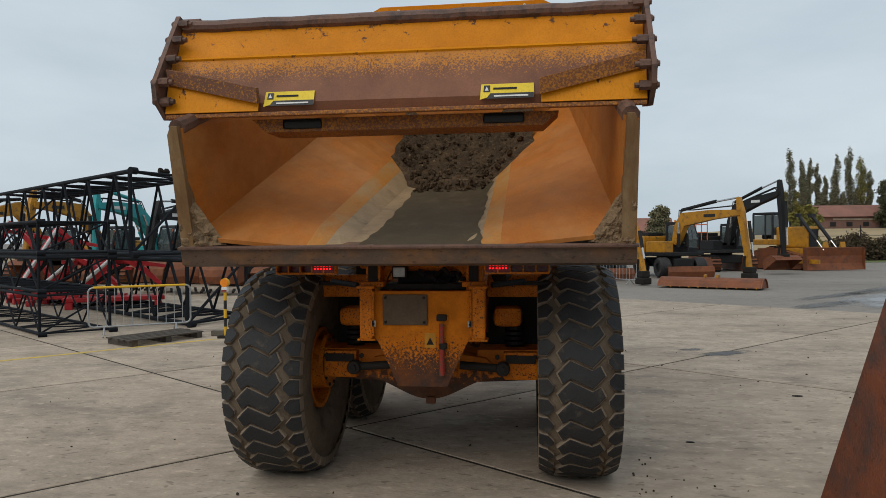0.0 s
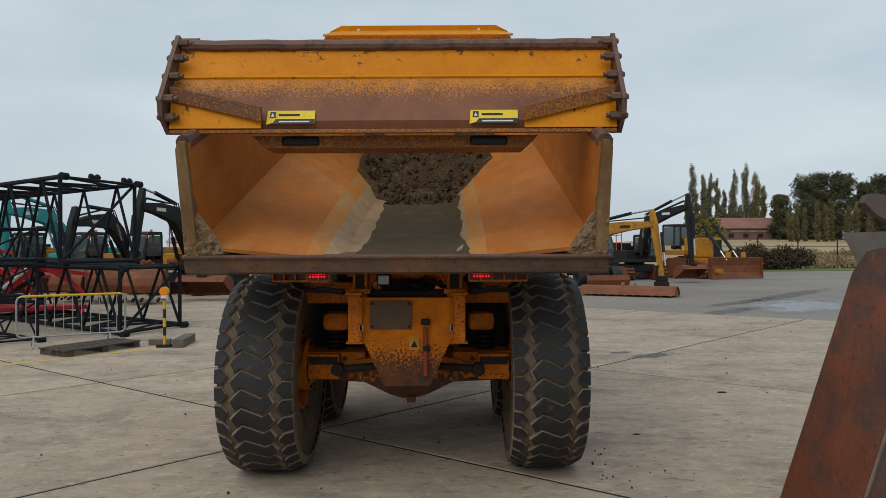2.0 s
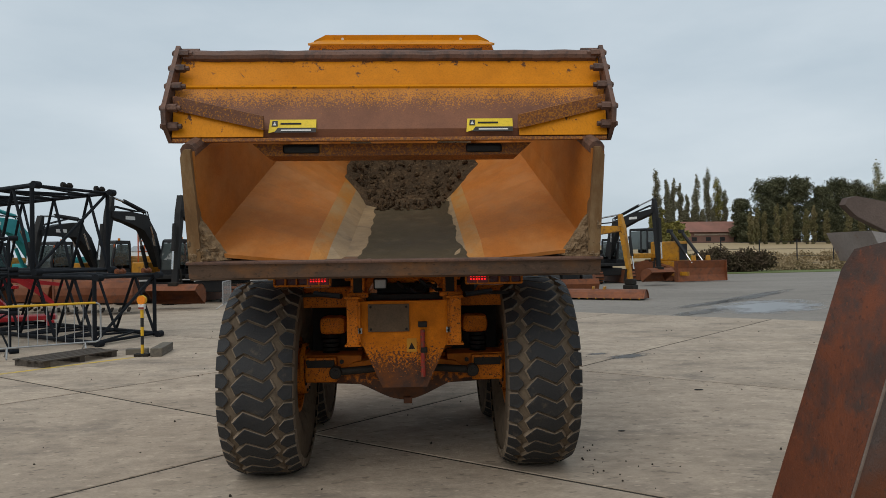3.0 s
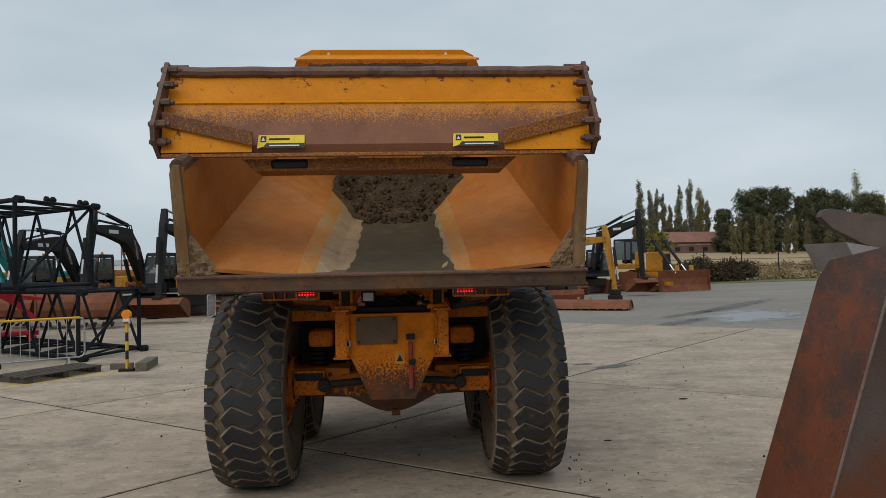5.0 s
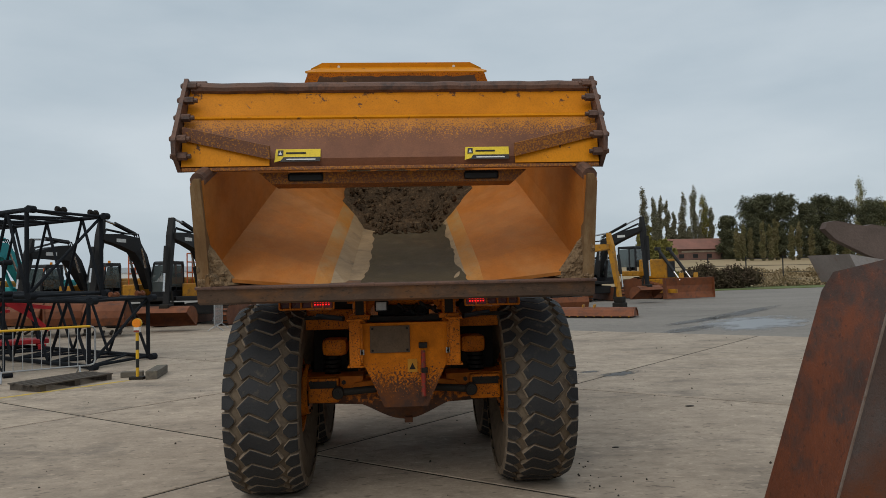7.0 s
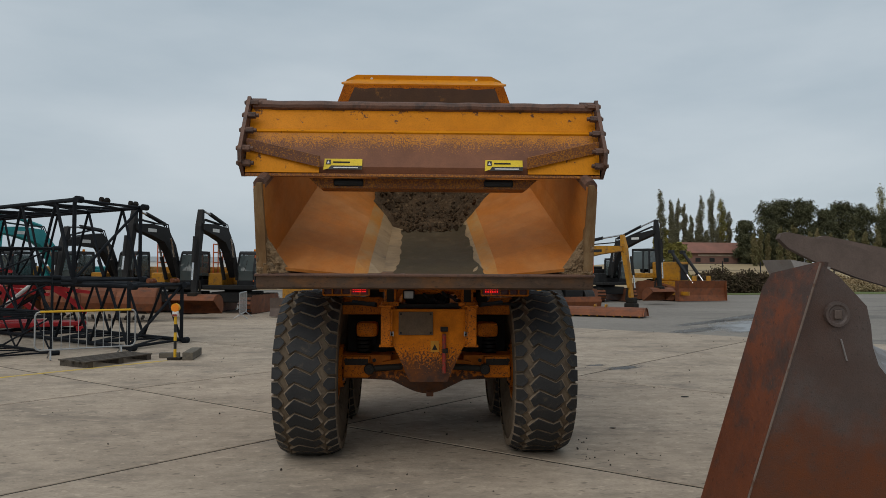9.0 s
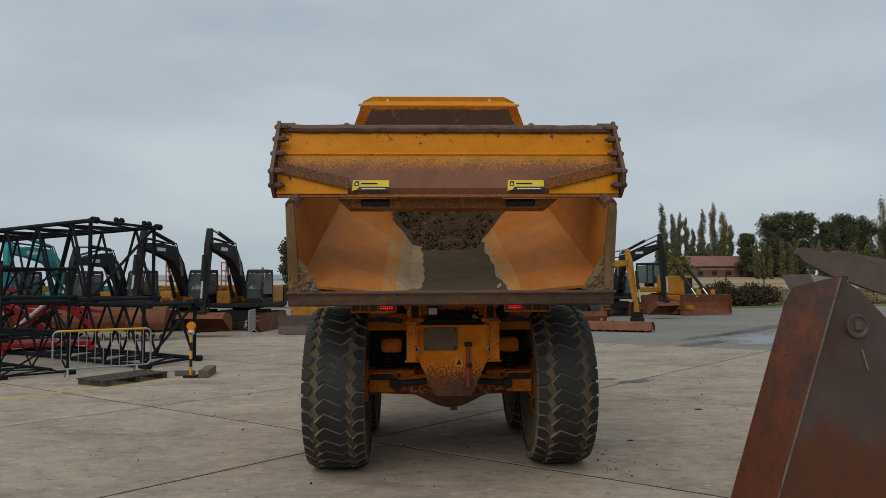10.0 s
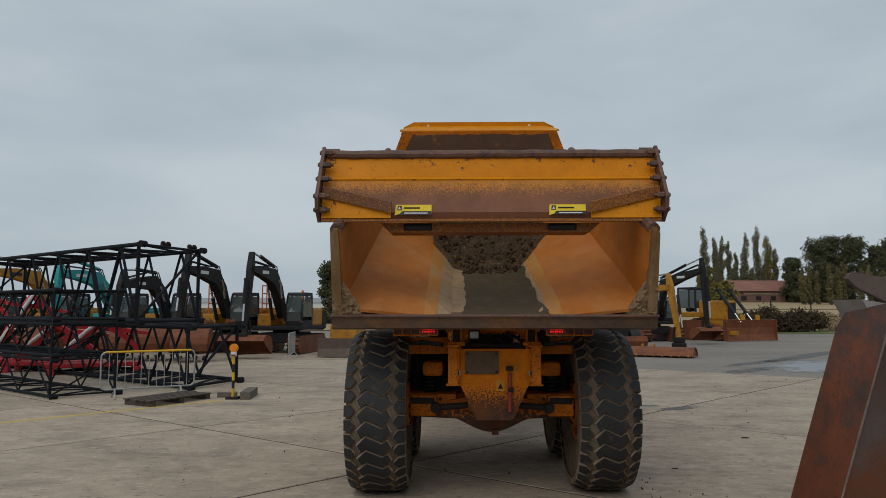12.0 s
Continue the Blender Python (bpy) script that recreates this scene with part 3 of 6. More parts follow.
# bogie beams, drive shaft and brackets in the dark under the body
for s in (-1, 1):
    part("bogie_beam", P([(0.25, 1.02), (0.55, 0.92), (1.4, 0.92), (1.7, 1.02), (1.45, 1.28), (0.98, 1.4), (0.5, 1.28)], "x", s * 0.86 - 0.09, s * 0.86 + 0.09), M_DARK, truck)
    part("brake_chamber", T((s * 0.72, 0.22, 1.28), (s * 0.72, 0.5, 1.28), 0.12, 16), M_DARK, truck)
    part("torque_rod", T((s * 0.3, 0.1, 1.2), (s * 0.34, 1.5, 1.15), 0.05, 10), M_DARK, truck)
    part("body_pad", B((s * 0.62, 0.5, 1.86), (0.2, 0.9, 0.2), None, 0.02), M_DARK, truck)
    part("cable_loom", T((s * 0.57, -0.45, 1.72), (s * 0.84, -0.28, 1.74), 0.025, 8), M_BLACK, truck)
    part("mud_shield", B((s * 0.88, -0.12, 1.72), (0.34, 0.3, 0.03), pose(0, 0, 0, 0, 0, 0), 0.005), M_DARK, truck)
    for k in range(3):
        part("axle_bolt", T((s * (0.6 + 0.16 * k), -0.225, 1.08), (s * (0.6 + 0.16 * k), -0.2, 1.08), 0.022, 6), M_DARK, truck)
part("drive_shaft", T((0, 0.3, 1.15), (0, 1.7, 1.2), 0.08, 14), M_DARK, truck)
bm = bmesh.new()
arc = [math.pi * k / 16 for k in range(17)]
prism(bm, [(0.01 + 0.4 * math.cos(a), 1.72 + 0.3 * math.sin(a)) for a in arc] + [(0.01 + 0.34 * math.cos(a), 1.72 + 0.24 * math.sin(a)) for a in arc[::-1]], "y", -0.42, -0.34)
part("arch_beam", bm, M_YELD, truck)
for s in (-1, 1):
    # Added dark plate stands in for the black shade behind the springs.
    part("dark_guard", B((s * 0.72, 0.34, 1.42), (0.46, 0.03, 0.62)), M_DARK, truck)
    part("tower_collar", B((s * 0.42 + 0.01, -0.45, 1.735), (0.19, 0.3, 0.045), None, 0.012), M_YELD, truck)
    part("post_cap", B((s * 0.46 + 0.01, -0.6, 1.715), (0.15, 0.15, 0.02), None, 0.006), M_YELD, truck)
    part("post_foot", B((s * 0.46 + 0.01, -0.585, 1.285), (0.15, 0.15, 0.018), None, 0.006), M_YELD, truck)
    part("hub_flange", T((s * 0.97, 0.1, 0.98), (s * 1.01, 0.1, 0.98), 0.25, 24), M_YELD, truck)
    for k in range(10):
        a = 2 * math.pi * k / 10
        part("flange_bolt", T((s * 0.955, 0.1 + 0.22 * math.cos(a), 0.98 + 0.22 * math.sin(a)), (s * 0.975, 0.1 + 0.22 * math.cos(a), 0.98 + 0.22 * math.sin(a)), 0.016, 6), M_DARK, truck)
part("cross_tube", T((-0.42, -0.3, 1.9), (0.42, -0.3, 1.9), 0.07, 14), M_YELD, truck)
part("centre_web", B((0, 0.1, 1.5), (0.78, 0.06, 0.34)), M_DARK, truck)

# front unit, mostly hidden behind the raised body
part("bonnet", B((0, 6.9, 2.0), (1.6, 2.4, 1.1), None, 0.12), M_YEL, truck)
part("cab", B((0, 5.2, 2.55), (1.7, 1.5, 1.9), None, 0.12), M_YEL, truck)
part("cab_window", B((0, 4.44, 2.9), (1.3, 0.02, 0.8), None, 0.005), M_GLASS, truck)
part("front_frame", B((0, 5.2, 1.25), (1.1, 5.0, 0.5), None, 0.05), M_YELD, truck)
part("front_axle", T((-1.1, 6.35, 0.93), (1.1, 6.35, 0.93), 0.15, 14), M_YELD, truck)

# ---- dump body, tipped about the x axis ----
TIP = 13.2
body = new("dump_body")
body.parent = truck
body.matrix_local = pose(-0.03, -1.34, 2.05, TIP, 0, 0) @ Matrix.Diagonal((0.975, 1, 1, 1))
body["label"] = "raised dump body with orange worn sides and wet muddy floor"
U1 = 4.75
STEPS = 12


def section(u):
    """Half the inner cross section at u metres from the lip: x, height."""
    k = u / U1
    ease = min(1.0, u / 0.35)
    return [(0.0, 0.0), (0.44, 0.0), (0.585, (0.03 + 0.045 * k * 3) * ease), (0.73, (0.055 + 0.085 * k * 3) * ease),
            (1.62 - 0.19 * k, 0.09 + 0.165 * u), (1.61 - 0.09 * k, 0.88 + 0.155 * u)]


def skin(name, i0, mat, s, label="", y0=0.0, thick=0.03):
    bm = bmesh.new()
    rows = []
    for j in range(STEPS + 1):
        u = y0 + (U1 - y0) * j / STEPS
        sec = section(u)
        rows.append([[bm.verts.new((s * sec[i][0], u, sec[i][1] - d)) for i in (i0, i0 + 1)] for d in (0.0, thick)])
    for a, b in zip(rows, rows[1:]):
        bm.faces.new((a[0][0], a[0][1], b[0][1], b[0][0]))
        bm.faces.new((a[1][0], b[1][0], b[1][1], a[1][1]))
        for e in (0, 1):
            bm.faces.new((a[0][e], b[0][e], b[1][e], a[1][e]))
    for r in (rows[0], rows[-1]):
        bm.faces.new((r[0][0], r[0][1], r[1][1], r[1][0]))
    return part(name, bm, mat, body, label)


# mud film over the floor, its ragged edge lapping onto the bare strips
bm = bmesh.new()
nx, ny = 28, 80
grid = []
for j in range(ny + 1):
    row = []
    for i in range(nx + 1):
        u = U1 * j / ny
        e = 2 * i / nx - 1
        half = (0.54 if e > 0 else 0.29) + 0.05 * noise.noise((u * 2.3, 3.0 * (e > 0), 1)) + 0.011 * noise.noise((u * 9, 5.0 * (e > 0), 2)) + 0.13 * max(0.0, 1 - u / 0.55) ** 1.5 * (0.7 + 0.6 * noise.noise((u * 6, e > 0, 8)))
        x = half * e
        sec = section(u)
        base = np.interp(abs(x), [p[0] for p in sec[:5]], [p[1] for p in sec[:5]])
        row.append(bm.verts.new((x, u, base + 0.005 * (1 - abs(e) ** 8) + 0.004 + 0.004 * noise.noise((i * 0.3, j * 0.25, 0)))))
    grid.append(row)
for j in range(ny):
    for i in range(nx):
        bm.faces.new((grid[j][i], grid[j][i + 1], grid[j + 1][i + 1], grid[j + 1][i]))
part("body_floor", bm, M_WETMUD, body, "wet muddy floor plate", True)
part("floor_plate", B((0, U1 / 2 + 0.01, -0.009), (0.9, U1 - 0.02, 0.018)), M_POLISH, body, "bare worn floor plate")
part("floor_underside", B((0, U1 / 2, -0.06), (1.0, U1, 0.08)), M_YELD, body)
# earth left on the floor towards the headboard, spreading over the slopes
bm = bmesh.new()
nx, ny = 90, 110
grid = []
for j in range(ny + 1):
    row = []
    for i in range(nx + 1):
        u = 2.3 + 2.42 * j / ny
        e = 2 * i / nx - 1
        half = (0.56 if e > 0 else 0.32) + 0.42 * min(1.0, max(0.0, (u - 2.6) / 0.9)) + 0.05 * noise.noise((u * 3, e > 0, 6))
        x = half * e
        sec = section(u)
        base = np.interp(abs(x), [p[0] for p in sec[:5]], [p[1] for p in sec[:5]])
        rise = min(1.0, max(0.0, (u - 2.4 - 0.3 * noise.noise((x * 3, 0, 4))) / 0.6))
        edge = max(0.0, 1 - (abs(x) / half) ** 6)
        h = base + rise * edge * (0.1 + 0.05 * noise.fractal((x * 7, u * 7, 2), 0.8, 2.0, 6) + 0.03 * noise.noise((x * 2.5, u * 2.5, 7))) - 0.012 + 0.45 * rise * max(0.0, (u - 3.3) / 1.4) ** 2
        row.append(bm.verts.new((x, u, h)))
    grid.append(row)
for j in range(ny):
    for i in range(nx):
        bm.faces.new((grid[j][i], grid[j][i + 1], grid[j + 1][i + 1], grid[j + 1][i]))
part("earth_load", bm, M_DEBRIS, body, "clinging brown earth left in the body", True)
re_ = random.Random(31)
bm = bmesh.new()
for i in range(330):
    u = 2.35 + 2.2 * re_.random() ** 1.3
    x = re_.uniform(-1, 1)
    x *= ((0.52 if x > 0 else 0.28) + 0.38 * min(1.0, max(0.0, (u - 2.6) / 0.9)))
    sec = section(u)
    base = float(np.interp(abs(x), [p[0] for p in sec[:5]], [p[1] for p in sec[:5]]))
    lift = 0.09 * min(1.0, max(0.0, (u - 2.4) / 0.6)) + 0.45 * max(0.0, (u - 3.3) / 1.4) ** 2
    r = re_.choice((0.012, 0.016, 0.02, 0.028, 0.04))
    mm = Matrix.Translation((x, u, base + lift + r * 0.3)) @ Euler((re_.random() * 3, re_.random() * 3, re_.random() * 3)).to_matrix().to_4x4() @ Matrix.Diagonal((1.4, 1.0, 0.7, 1))
    bmesh.ops.create_icosphere(bm, subdivisions=1, radius=r, matrix=mm)
for v in bm.verts:
    v.co += Vector((noise.noise(v.co * 30), noise.noise(v.co * 30 + Vector((5, 0, 0))), noise.noise(v.co * 30 + Vector((0, 7, 0))))) * 0.012
part("earth_clod", bm, M_DEBRIS, body, "loose crumbling earth clods")["kind"] = "stuff"
for s in (-1, 1):
    skin("floor_strip", 1, M_POLISH, s, "bare worn steel strip", 0.02)
    skin("floor_fold", 2, M_BODYFOLD, s, "scuffed yellow fold", 0.02)
    skin("slope_plate", 3, M_BODYIN, s, "orange worn sloping plate", 0.02)
    p, q = section(0.03)[4], section(U1)[4]
    part("weld_seam", T((s * p[0], 0.03, p[1]), (s * q[0], U1 - 0.02, q[1]), 0.009, 8), M_SEAM, body)
    # upright side wall
    bm = bmesh.new()
    a, b = section(0), section(U1)
    q = [(s * a[4][0], 0.02, a[4][1] - 0.03), (s * b[4][0], U1, b[4][1] - 0.03), (s * b[5][0], U1, b[5][1]), (s * a[5][0], 0.02, a[5][1])]
    plate(bm, q if s < 0 else q[::-1], 0.03)
    part("side_wall", bm, M_BODYIN, body)
    bm = bmesh.new()
    p, r = Vector((s * 1.63, 0.03, 0.88)), Vector((s * 1.55, U1 + 0.05, 0.93 + 0.145 * U1))
    tube(bm, p, r, 0.065, 10)
    part("top_rail", bm, M_RAIL, body)
    # outer stiffener wall
    bm = bmesh.new()
    prism(bm, [(0.02, -0.1), (U1, -0.1), (U1, 1.58), (0.02, 0.86)], "x", s * 1.63, s * 1.69)
    part("outer_wall", bm, M_YELD, body)
    # muddy rear post
    bm = bmesh.new()
    prism(bm, [(s * 1.58, 0.0), (s * 1.68, 0.0), (s * 1.68, 0.84), (s * 1.65, 0.9), (s * 1.6, 0.9), (s * 1.585, 0.5)], "y", -0.03, 0.08)
    part("rear_post", bm, M_POST, body, "mud-caked rear post")
    # mud wedged in the corner
    bm = bmesh.new()
    n = 26
    vs = {}
    for i in range(n + 1):
        for j in range(n + 1 - i):
            x, z = 1.672 - 0.32 * i / n, 0.02 + 0.5 * j / n
            d = noise.fractal((x * 16, z * 16, s * 3), 0.7, 2.0, 4)
            edge = 1 - (i + j) / n
            vs[i, j] = bm.verts.new((s * x, -0.03 + 0.07 * (1 - edge) - min(1.0, edge * 5) * (0.02 + 0.035 * d), z + 0.012 * d))
    for i in range(n):
        for j in range(n - i):
            bm.faces.new((vs[i, j], vs[i + 1, j], vs[i, j + 1]))
            if i + j < n - 1:
                bm.faces.new((vs[i + 1, j], vs[i + 1, j + 1], vs[i, j + 1]))
    part("mud_clod", bm, M_MUD, body, "dried mud packed in the corner")
# lip
bm = bmesh.new()
prism(bm, [(-0.03, 0.012), (0.1, 0.005), (0.32, -0.01), (0.32, -0.08), (0.1, -0.145), (0.02, -0.145), (-0.03, -0.115)], "x", -1.69, 1.69)
part("lip_beam", bm, M_LIP, body, "dented brown steel lip beam")
part("lip_edge", B((0, -0.035, 0.012), (3.4, 0.05, 0.022), None, 0.006), M_RAIL, body)
# headboard and spill guard
bm = bmesh.new()
plate(bm, [(-1.52, U1, -0.05), (1.52, U1, -0.05), (1.5, U1 + 0.12, 1.62), (-1.5, U1 + 0.12, 1.62)], -0.05)
part("headboard", bm, M_BODYIN, body)
bm = bmesh.new()
prism(bm, [(-1.48, 1.5), (1.48, 1.5), (1.3, 1.94), (-1.3, 1.94)], "y", U1 + 0.02, U1 + 0.07)
part("headboard_top", bm, M_YELD, body)
bm = bmesh.new()
rim = [(-1.2 + 2.4 * k / 24, 1.9 - 0.05 * abs(noise.noise((k * 0.7, 2, 3)))) for k in range(25)]
prism(bm, [(-1.32, 1.5), (1.32, 1.5)] + [(x * (0.94 + 0.05 * noise.noise((x * 3, 1, 1))), z) for x, z in rim[::-1]], "y", U1 + 0.012, U1 + 0.022)
part("worn_panel", bm, surf("dark_rust_headboard", (0.075, 0.04, 0.026), (0.12, 0.06, 0.03), 1.6, 0.6, 0, 0.2, 60, 0.8, (0.36, 0.16, 0.03), 0.66, 0.06, 3.5, mottle=0.4), body, "dark rusted middle of the headboard")
bm = bmesh.new()
lo = [(-1.28, U1 + 0.06, 1.93), (1.28, U1 + 0.06, 1.93), (1.36, U1 + 0.2, 1.95), (1.12, U1 + 0.5, 2.02), (-1.12, U1 + 0.5, 2.02), (-1.36, U1 + 0.2, 1.95)]
plate(bm, lo, 0.03)
part("spill_guard", bm, M_YEL, body, "bright yellow spill guard")
bm = bmesh.new()
prism(bm, [(-1.37, 1.9), (1.37, 1.9), (1.3, 2.03), (1.13, 2.11), (-1.13, 2.11), (-1.3, 2.03)], "y", U1 + 0.46, U1 + 0.49)
part("guard_flange", bm, M_YEL, body)
for s in (-1, 1):
    # White plugs paint sky brightness where bolt holes would be; the flange is uncut.
    part("guard_hole", T((s * 0.88, U1 + 0.45, 2.05), (s * 0.88, U1 + 0.5, 2.05), 0.022, 12), M_WHITE, body, "white plug coloured as pale sky in a bolt hole")
    part("guard_lug", B((s * 1.35, U1 - 0.02, 1.62), (0.2, 0.14, 0.05), None, 0.01), M_BLACK, body)

# ---- tailgate, hung open over the lip ----
M_STAY = surf("brown_flecked_stay", (0.17, 0.075, 0.045), (0.13, 0.06, 0.04), 3, 0.55, 0, 0.2, 80, 0.75, (0.44, 0.18, 0.02), 0.57, 0.05, 60)
gate = new("tailgate")
gate.parent = truck
gate.matrix_local = pose(-0.055, 0, 0)
gate["label"] = "rust-streaked yellow tailgate hanging open above the lip"
bm = bmesh.new()
prism(bm, [(-1.02, 3.78), (-1.125, 3.5), (-1.095, 3.48), (-0.99, 3.76)], "x", -1.76, 1.76)
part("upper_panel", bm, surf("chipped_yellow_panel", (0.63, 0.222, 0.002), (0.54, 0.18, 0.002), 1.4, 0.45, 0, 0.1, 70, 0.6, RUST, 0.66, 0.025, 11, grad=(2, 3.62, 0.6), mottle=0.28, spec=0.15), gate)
bm = bmesh.new()
prism(bm, [(-1.12, 3.52), (-1.205, 3.485), (-1.17, 3.44), (-1.095, 3.48)], "x", -1.76, 1.76)
part("shelf_rib", bm, M_YEL, gate)
bm = bmesh.new()
prism(bm, [(-1.19, 3.487), (-1.3, 3.12), (-1.27, 3.04), (-1.2, 3.04), (-1.14, 3.45)], "x", -1.76, 1.76)
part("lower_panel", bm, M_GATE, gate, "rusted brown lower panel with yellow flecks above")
for s in (-1, 1):
    # flat yellow corner below each diagonal stay
    bm = bmesh.new()
    plate(bm, [(s * 1.75, -1.262, 3.31), (s * 1.03, -1.3, 3.15), (s * 1.03, -1.318, 3.055), (s * 1.75, -1.318, 3.055)], 0.012 * s)
    part("corner_panel", bm, M_YEL, gate)
    bm = bmesh.new()
    p, r = Vector((s * 1.74, -1.265, 3.345)), Vector((s * 1.02, -1.325, 3.17))
    d = (r - p).normalized()
    upv = Vector((0, -0.23, 0.97)) * 0.055
    w = Vector((0, -0.05, -0.012))
    q = [p - upv, r - upv, r + upv, p + upv]
    vs = [bm.verts.new(v + k * w) for k in (0, 1) for v in q]
    for f in ((0, 1, 2, 3), (7, 6, 5, 4), (0, 4, 5, 1), (1, 5, 6, 2), (2, 6, 7, 3), (3, 7, 4, 0)):
        bm.faces.new([vs[i] for i in f])
    part("diagonal_stay", bm, M_SPECK if s > 0 else M_STAY, gate)
    bm = bmesh.new()
    prism(bm, [(-0.95, 3.84), (-1.05, 3.87), (-1.2, 3.64), (-1.44, 3.26), (-1.42, 3.14), (-1.26, 3.02), (-1.0, 3.06), (-0.9, 3.5)], "x", s * 1.765, s * 1.8)
    end = part("end_plate", bm, M_RAIL, gate)
    for (yy, zz) in ((-1.06, 3.8), (-1.16, 3.65), (-1.26, 3.48), (-1.38, 3.28), (-1.36, 3.14)):
        bm = bmesh.new()
        tube(bm, (s * 1.66, yy, zz), (s * 1.825, yy, zz), 0.02, 8)
        tube(bm, (s * 1.69, yy, zz), (s * 1.765, yy, zz), 0.034, 6)
        tube(bm, (s * 1.795, yy, zz), (s * 1.812, yy, zz), 0.03, 6)
        part("bolt", bm, M_RAIL, end)
    part("hanger_arm", B((s * 1.74, 0.2, 3.55), (0.08, 2.4, 0.16), Matrix.Translation((0, 0, 0)), 0.02), M_YELD, gate)
    part("top_lug", T((s * 1.62, -1.0, 3.83), (s * 1.76, -1.0, 3.83), 0.03, 10), M_RAIL, gate)
bm = bmesh.new()
k = 40
rings = []
for i in range(k + 1):
    x = -1.74 + 3.48 * i / k
    c = Vector((x, -1.02 + 0.01 * noise.noise((i * 0.4, 5, 0)), 3.785 + 0.009 * noise.noise((i * 0.45, 0, 0))))
    rings.append([bm.verts.new(c + Vector((0, 0.055 * math.cos(a), 0.05 * math.sin(a)))) for a in [2 * math.pi * q / 10 for q in range(10)]])
for p, q in zip(rings, rings[1:]):
    for e in range(10):
        bm.faces.new((p[e], p[(e + 1) % 10], q[(e + 1) % 10], q[e]))
bm.faces.new(rings[0])
bm.faces.new(rings[-1])
part("top_bar", bm, M_RAIL, gate, "dented brown top bar")
part("bottom_edge", B((0, -1.295, 3.035), (3.5, 0.05, 0.03), None, 0.006), M_SPECK, gate)
bm = bmesh.new()
prism(bm, [(-1.16, 3.03), (1.16, 3.03), (1.05, 2.93), (-1.05, 2.93)], "y", -1.12, -0.8)
under = part("under_box", bm, M_SPECK, gate)
for s in (-1, 1):
    # Black plates put the slots' inner shade on a closed face.
    part("under_slot", B((s * 0.76, -1.125, 2.985), (0.3, 0.012, 0.07), None, 0.02), M_INK, under)
# scratches and stickers
def decal(name, pts, lift, mat, parent, label=""):
    """A thin label on the leaning lower panel; points are (x, z)."""
    bm = bmesh.new()
    lo = [bm.verts.new((x, -1.3 + (z - 3.12) * 0.306 - lift, z)) for x, z in pts]
    hi = [bm.verts.new((x, -1.3 + (z - 3.12) * 0.306 - lift - 0.003, z)) for x, z in pts]
    bm.faces.new(lo)
    bm.faces.new(hi[::-1])
    for i in range(len(pts)):
        bm.faces.new((lo[i], hi[i], hi[(i + 1) % len(pts)], lo[(i + 1) % len(pts)]))
    return part(name, bm, mat, parent, label)


for cx in (-0.8, 0.79):
    st = decal("trade_sticker", [(cx - 0.19, 3.085), (cx - 0.14, 3.1), (cx + 0.19, 3.1), (cx + 0.19, 3.2), (cx - 0.18, 3.2)], 0.012, M_STICK, gate, "yellow and black dealer sticker")
    decal("black_band", [(cx - 0.145, 3.09), (cx + 0.189, 3.09), (cx + 0.189, 3.13), (cx - 0.115, 3.13)], 0.016, M_INK, st)
    decal("white_bar", [(cx - 0.09, 3.103), (cx + 0.15, 3.103), (cx + 0.15, 3.114), (cx - 0.09, 3.114)], 0.02, M_WHITE, st)
    decal("dark_bar", [(cx - 0.095, 3.158), (cx + 0.07, 3.158), (cx + 0.07, 3.172), (cx - 0.095, 3.172)], 0.016, M_VGREY, st)
    decal("mark", [(cx - 0.165, 3.142), (cx - 0.118, 3.142), (cx - 0.118, 3.19), (cx - 0.16, 3.19)], 0.016, M_INK, st)
    decal("mark_point", [(cx - 0.155, 3.15), (cx - 0.127, 3.15), (cx - 0.141, 3.18)], 0.02, M_WHITE, st)

rs = random.Random(4)
for i in range(44):
    x = rs.uniform(-1.68, 1.68)
    t0 = rs.uniform(0.0, 0.35)
    ln = rs.uniform(0.06, 0.3)
    lean = rs.uniform(-0.08, 0.08)
    p = Vector((x, -1.024 - 0.12 * t0, 3.745 - 0.29 * t0))
    q = Vector((x + lean, -1.024 - 0.12 * (t0 + ln), 3.745 - 0.29 * (t0 + ln)))
    part("rust_scratch", T(p, q, rs.choice((0.003, 0.004, 0.005)), 5), M_RAIL, gate)

# ---- loader bucket standing beside the camera's way ----
bucket = thing("loader_bucket", "large rusty wheel loader bucket standing on the concrete", "loader bucket", pose(0.03, 0, 0))
W = Vector((0.52, 0.854, 0))
bm = bmesh.new()
prof = [(1.62, 0.0), (2.3, 2.16), (2.42, 2.08), (2.59, 1.9), (2.615, 1.78), (2.625, 1.65), (2.66, 1.54), (2.74, 1.44), (3.5, 1.12), (3.75, 0.6), (3.6, 0.0)]
prism(bm, prof, "y", -4.06, -4.0)
side = part("side_plate", bm, M_RUSTS, bucket, "bare steel side plate with red rust below")
bm = bmesh.new()
nz, nw = 24, 4
front, back = [], []
for k in range(nz + 1):
    t = k / nz
    a = Vector((1.60, -4.05, 0.0)).lerp(Vector((2.3, -4.07, 2.17)), t)
    b = Vector((1.66, -3.4, 0.0)).lerp(Vector((2.1, -3.8, 2.09)), t)
    if t > 0.97:
        b = b + (a - b) * 0.1
    front.append([bm.verts.new(a.lerp(b, w / nw)) for w in range(nw + 1)])
    back.append([bm.verts.new(a.lerp(b, w / nw) + Vector((0.07, 0.03, -0.005))) for w in range(nw + 1)])
for rows_, flip in ((front, 0), (back, 1)):
    for p, q in zip(rows_, rows_[1:]):
        for w in range(nw):
            bm.faces.new((p[w], p[w + 1], q[w + 1], q[w]))
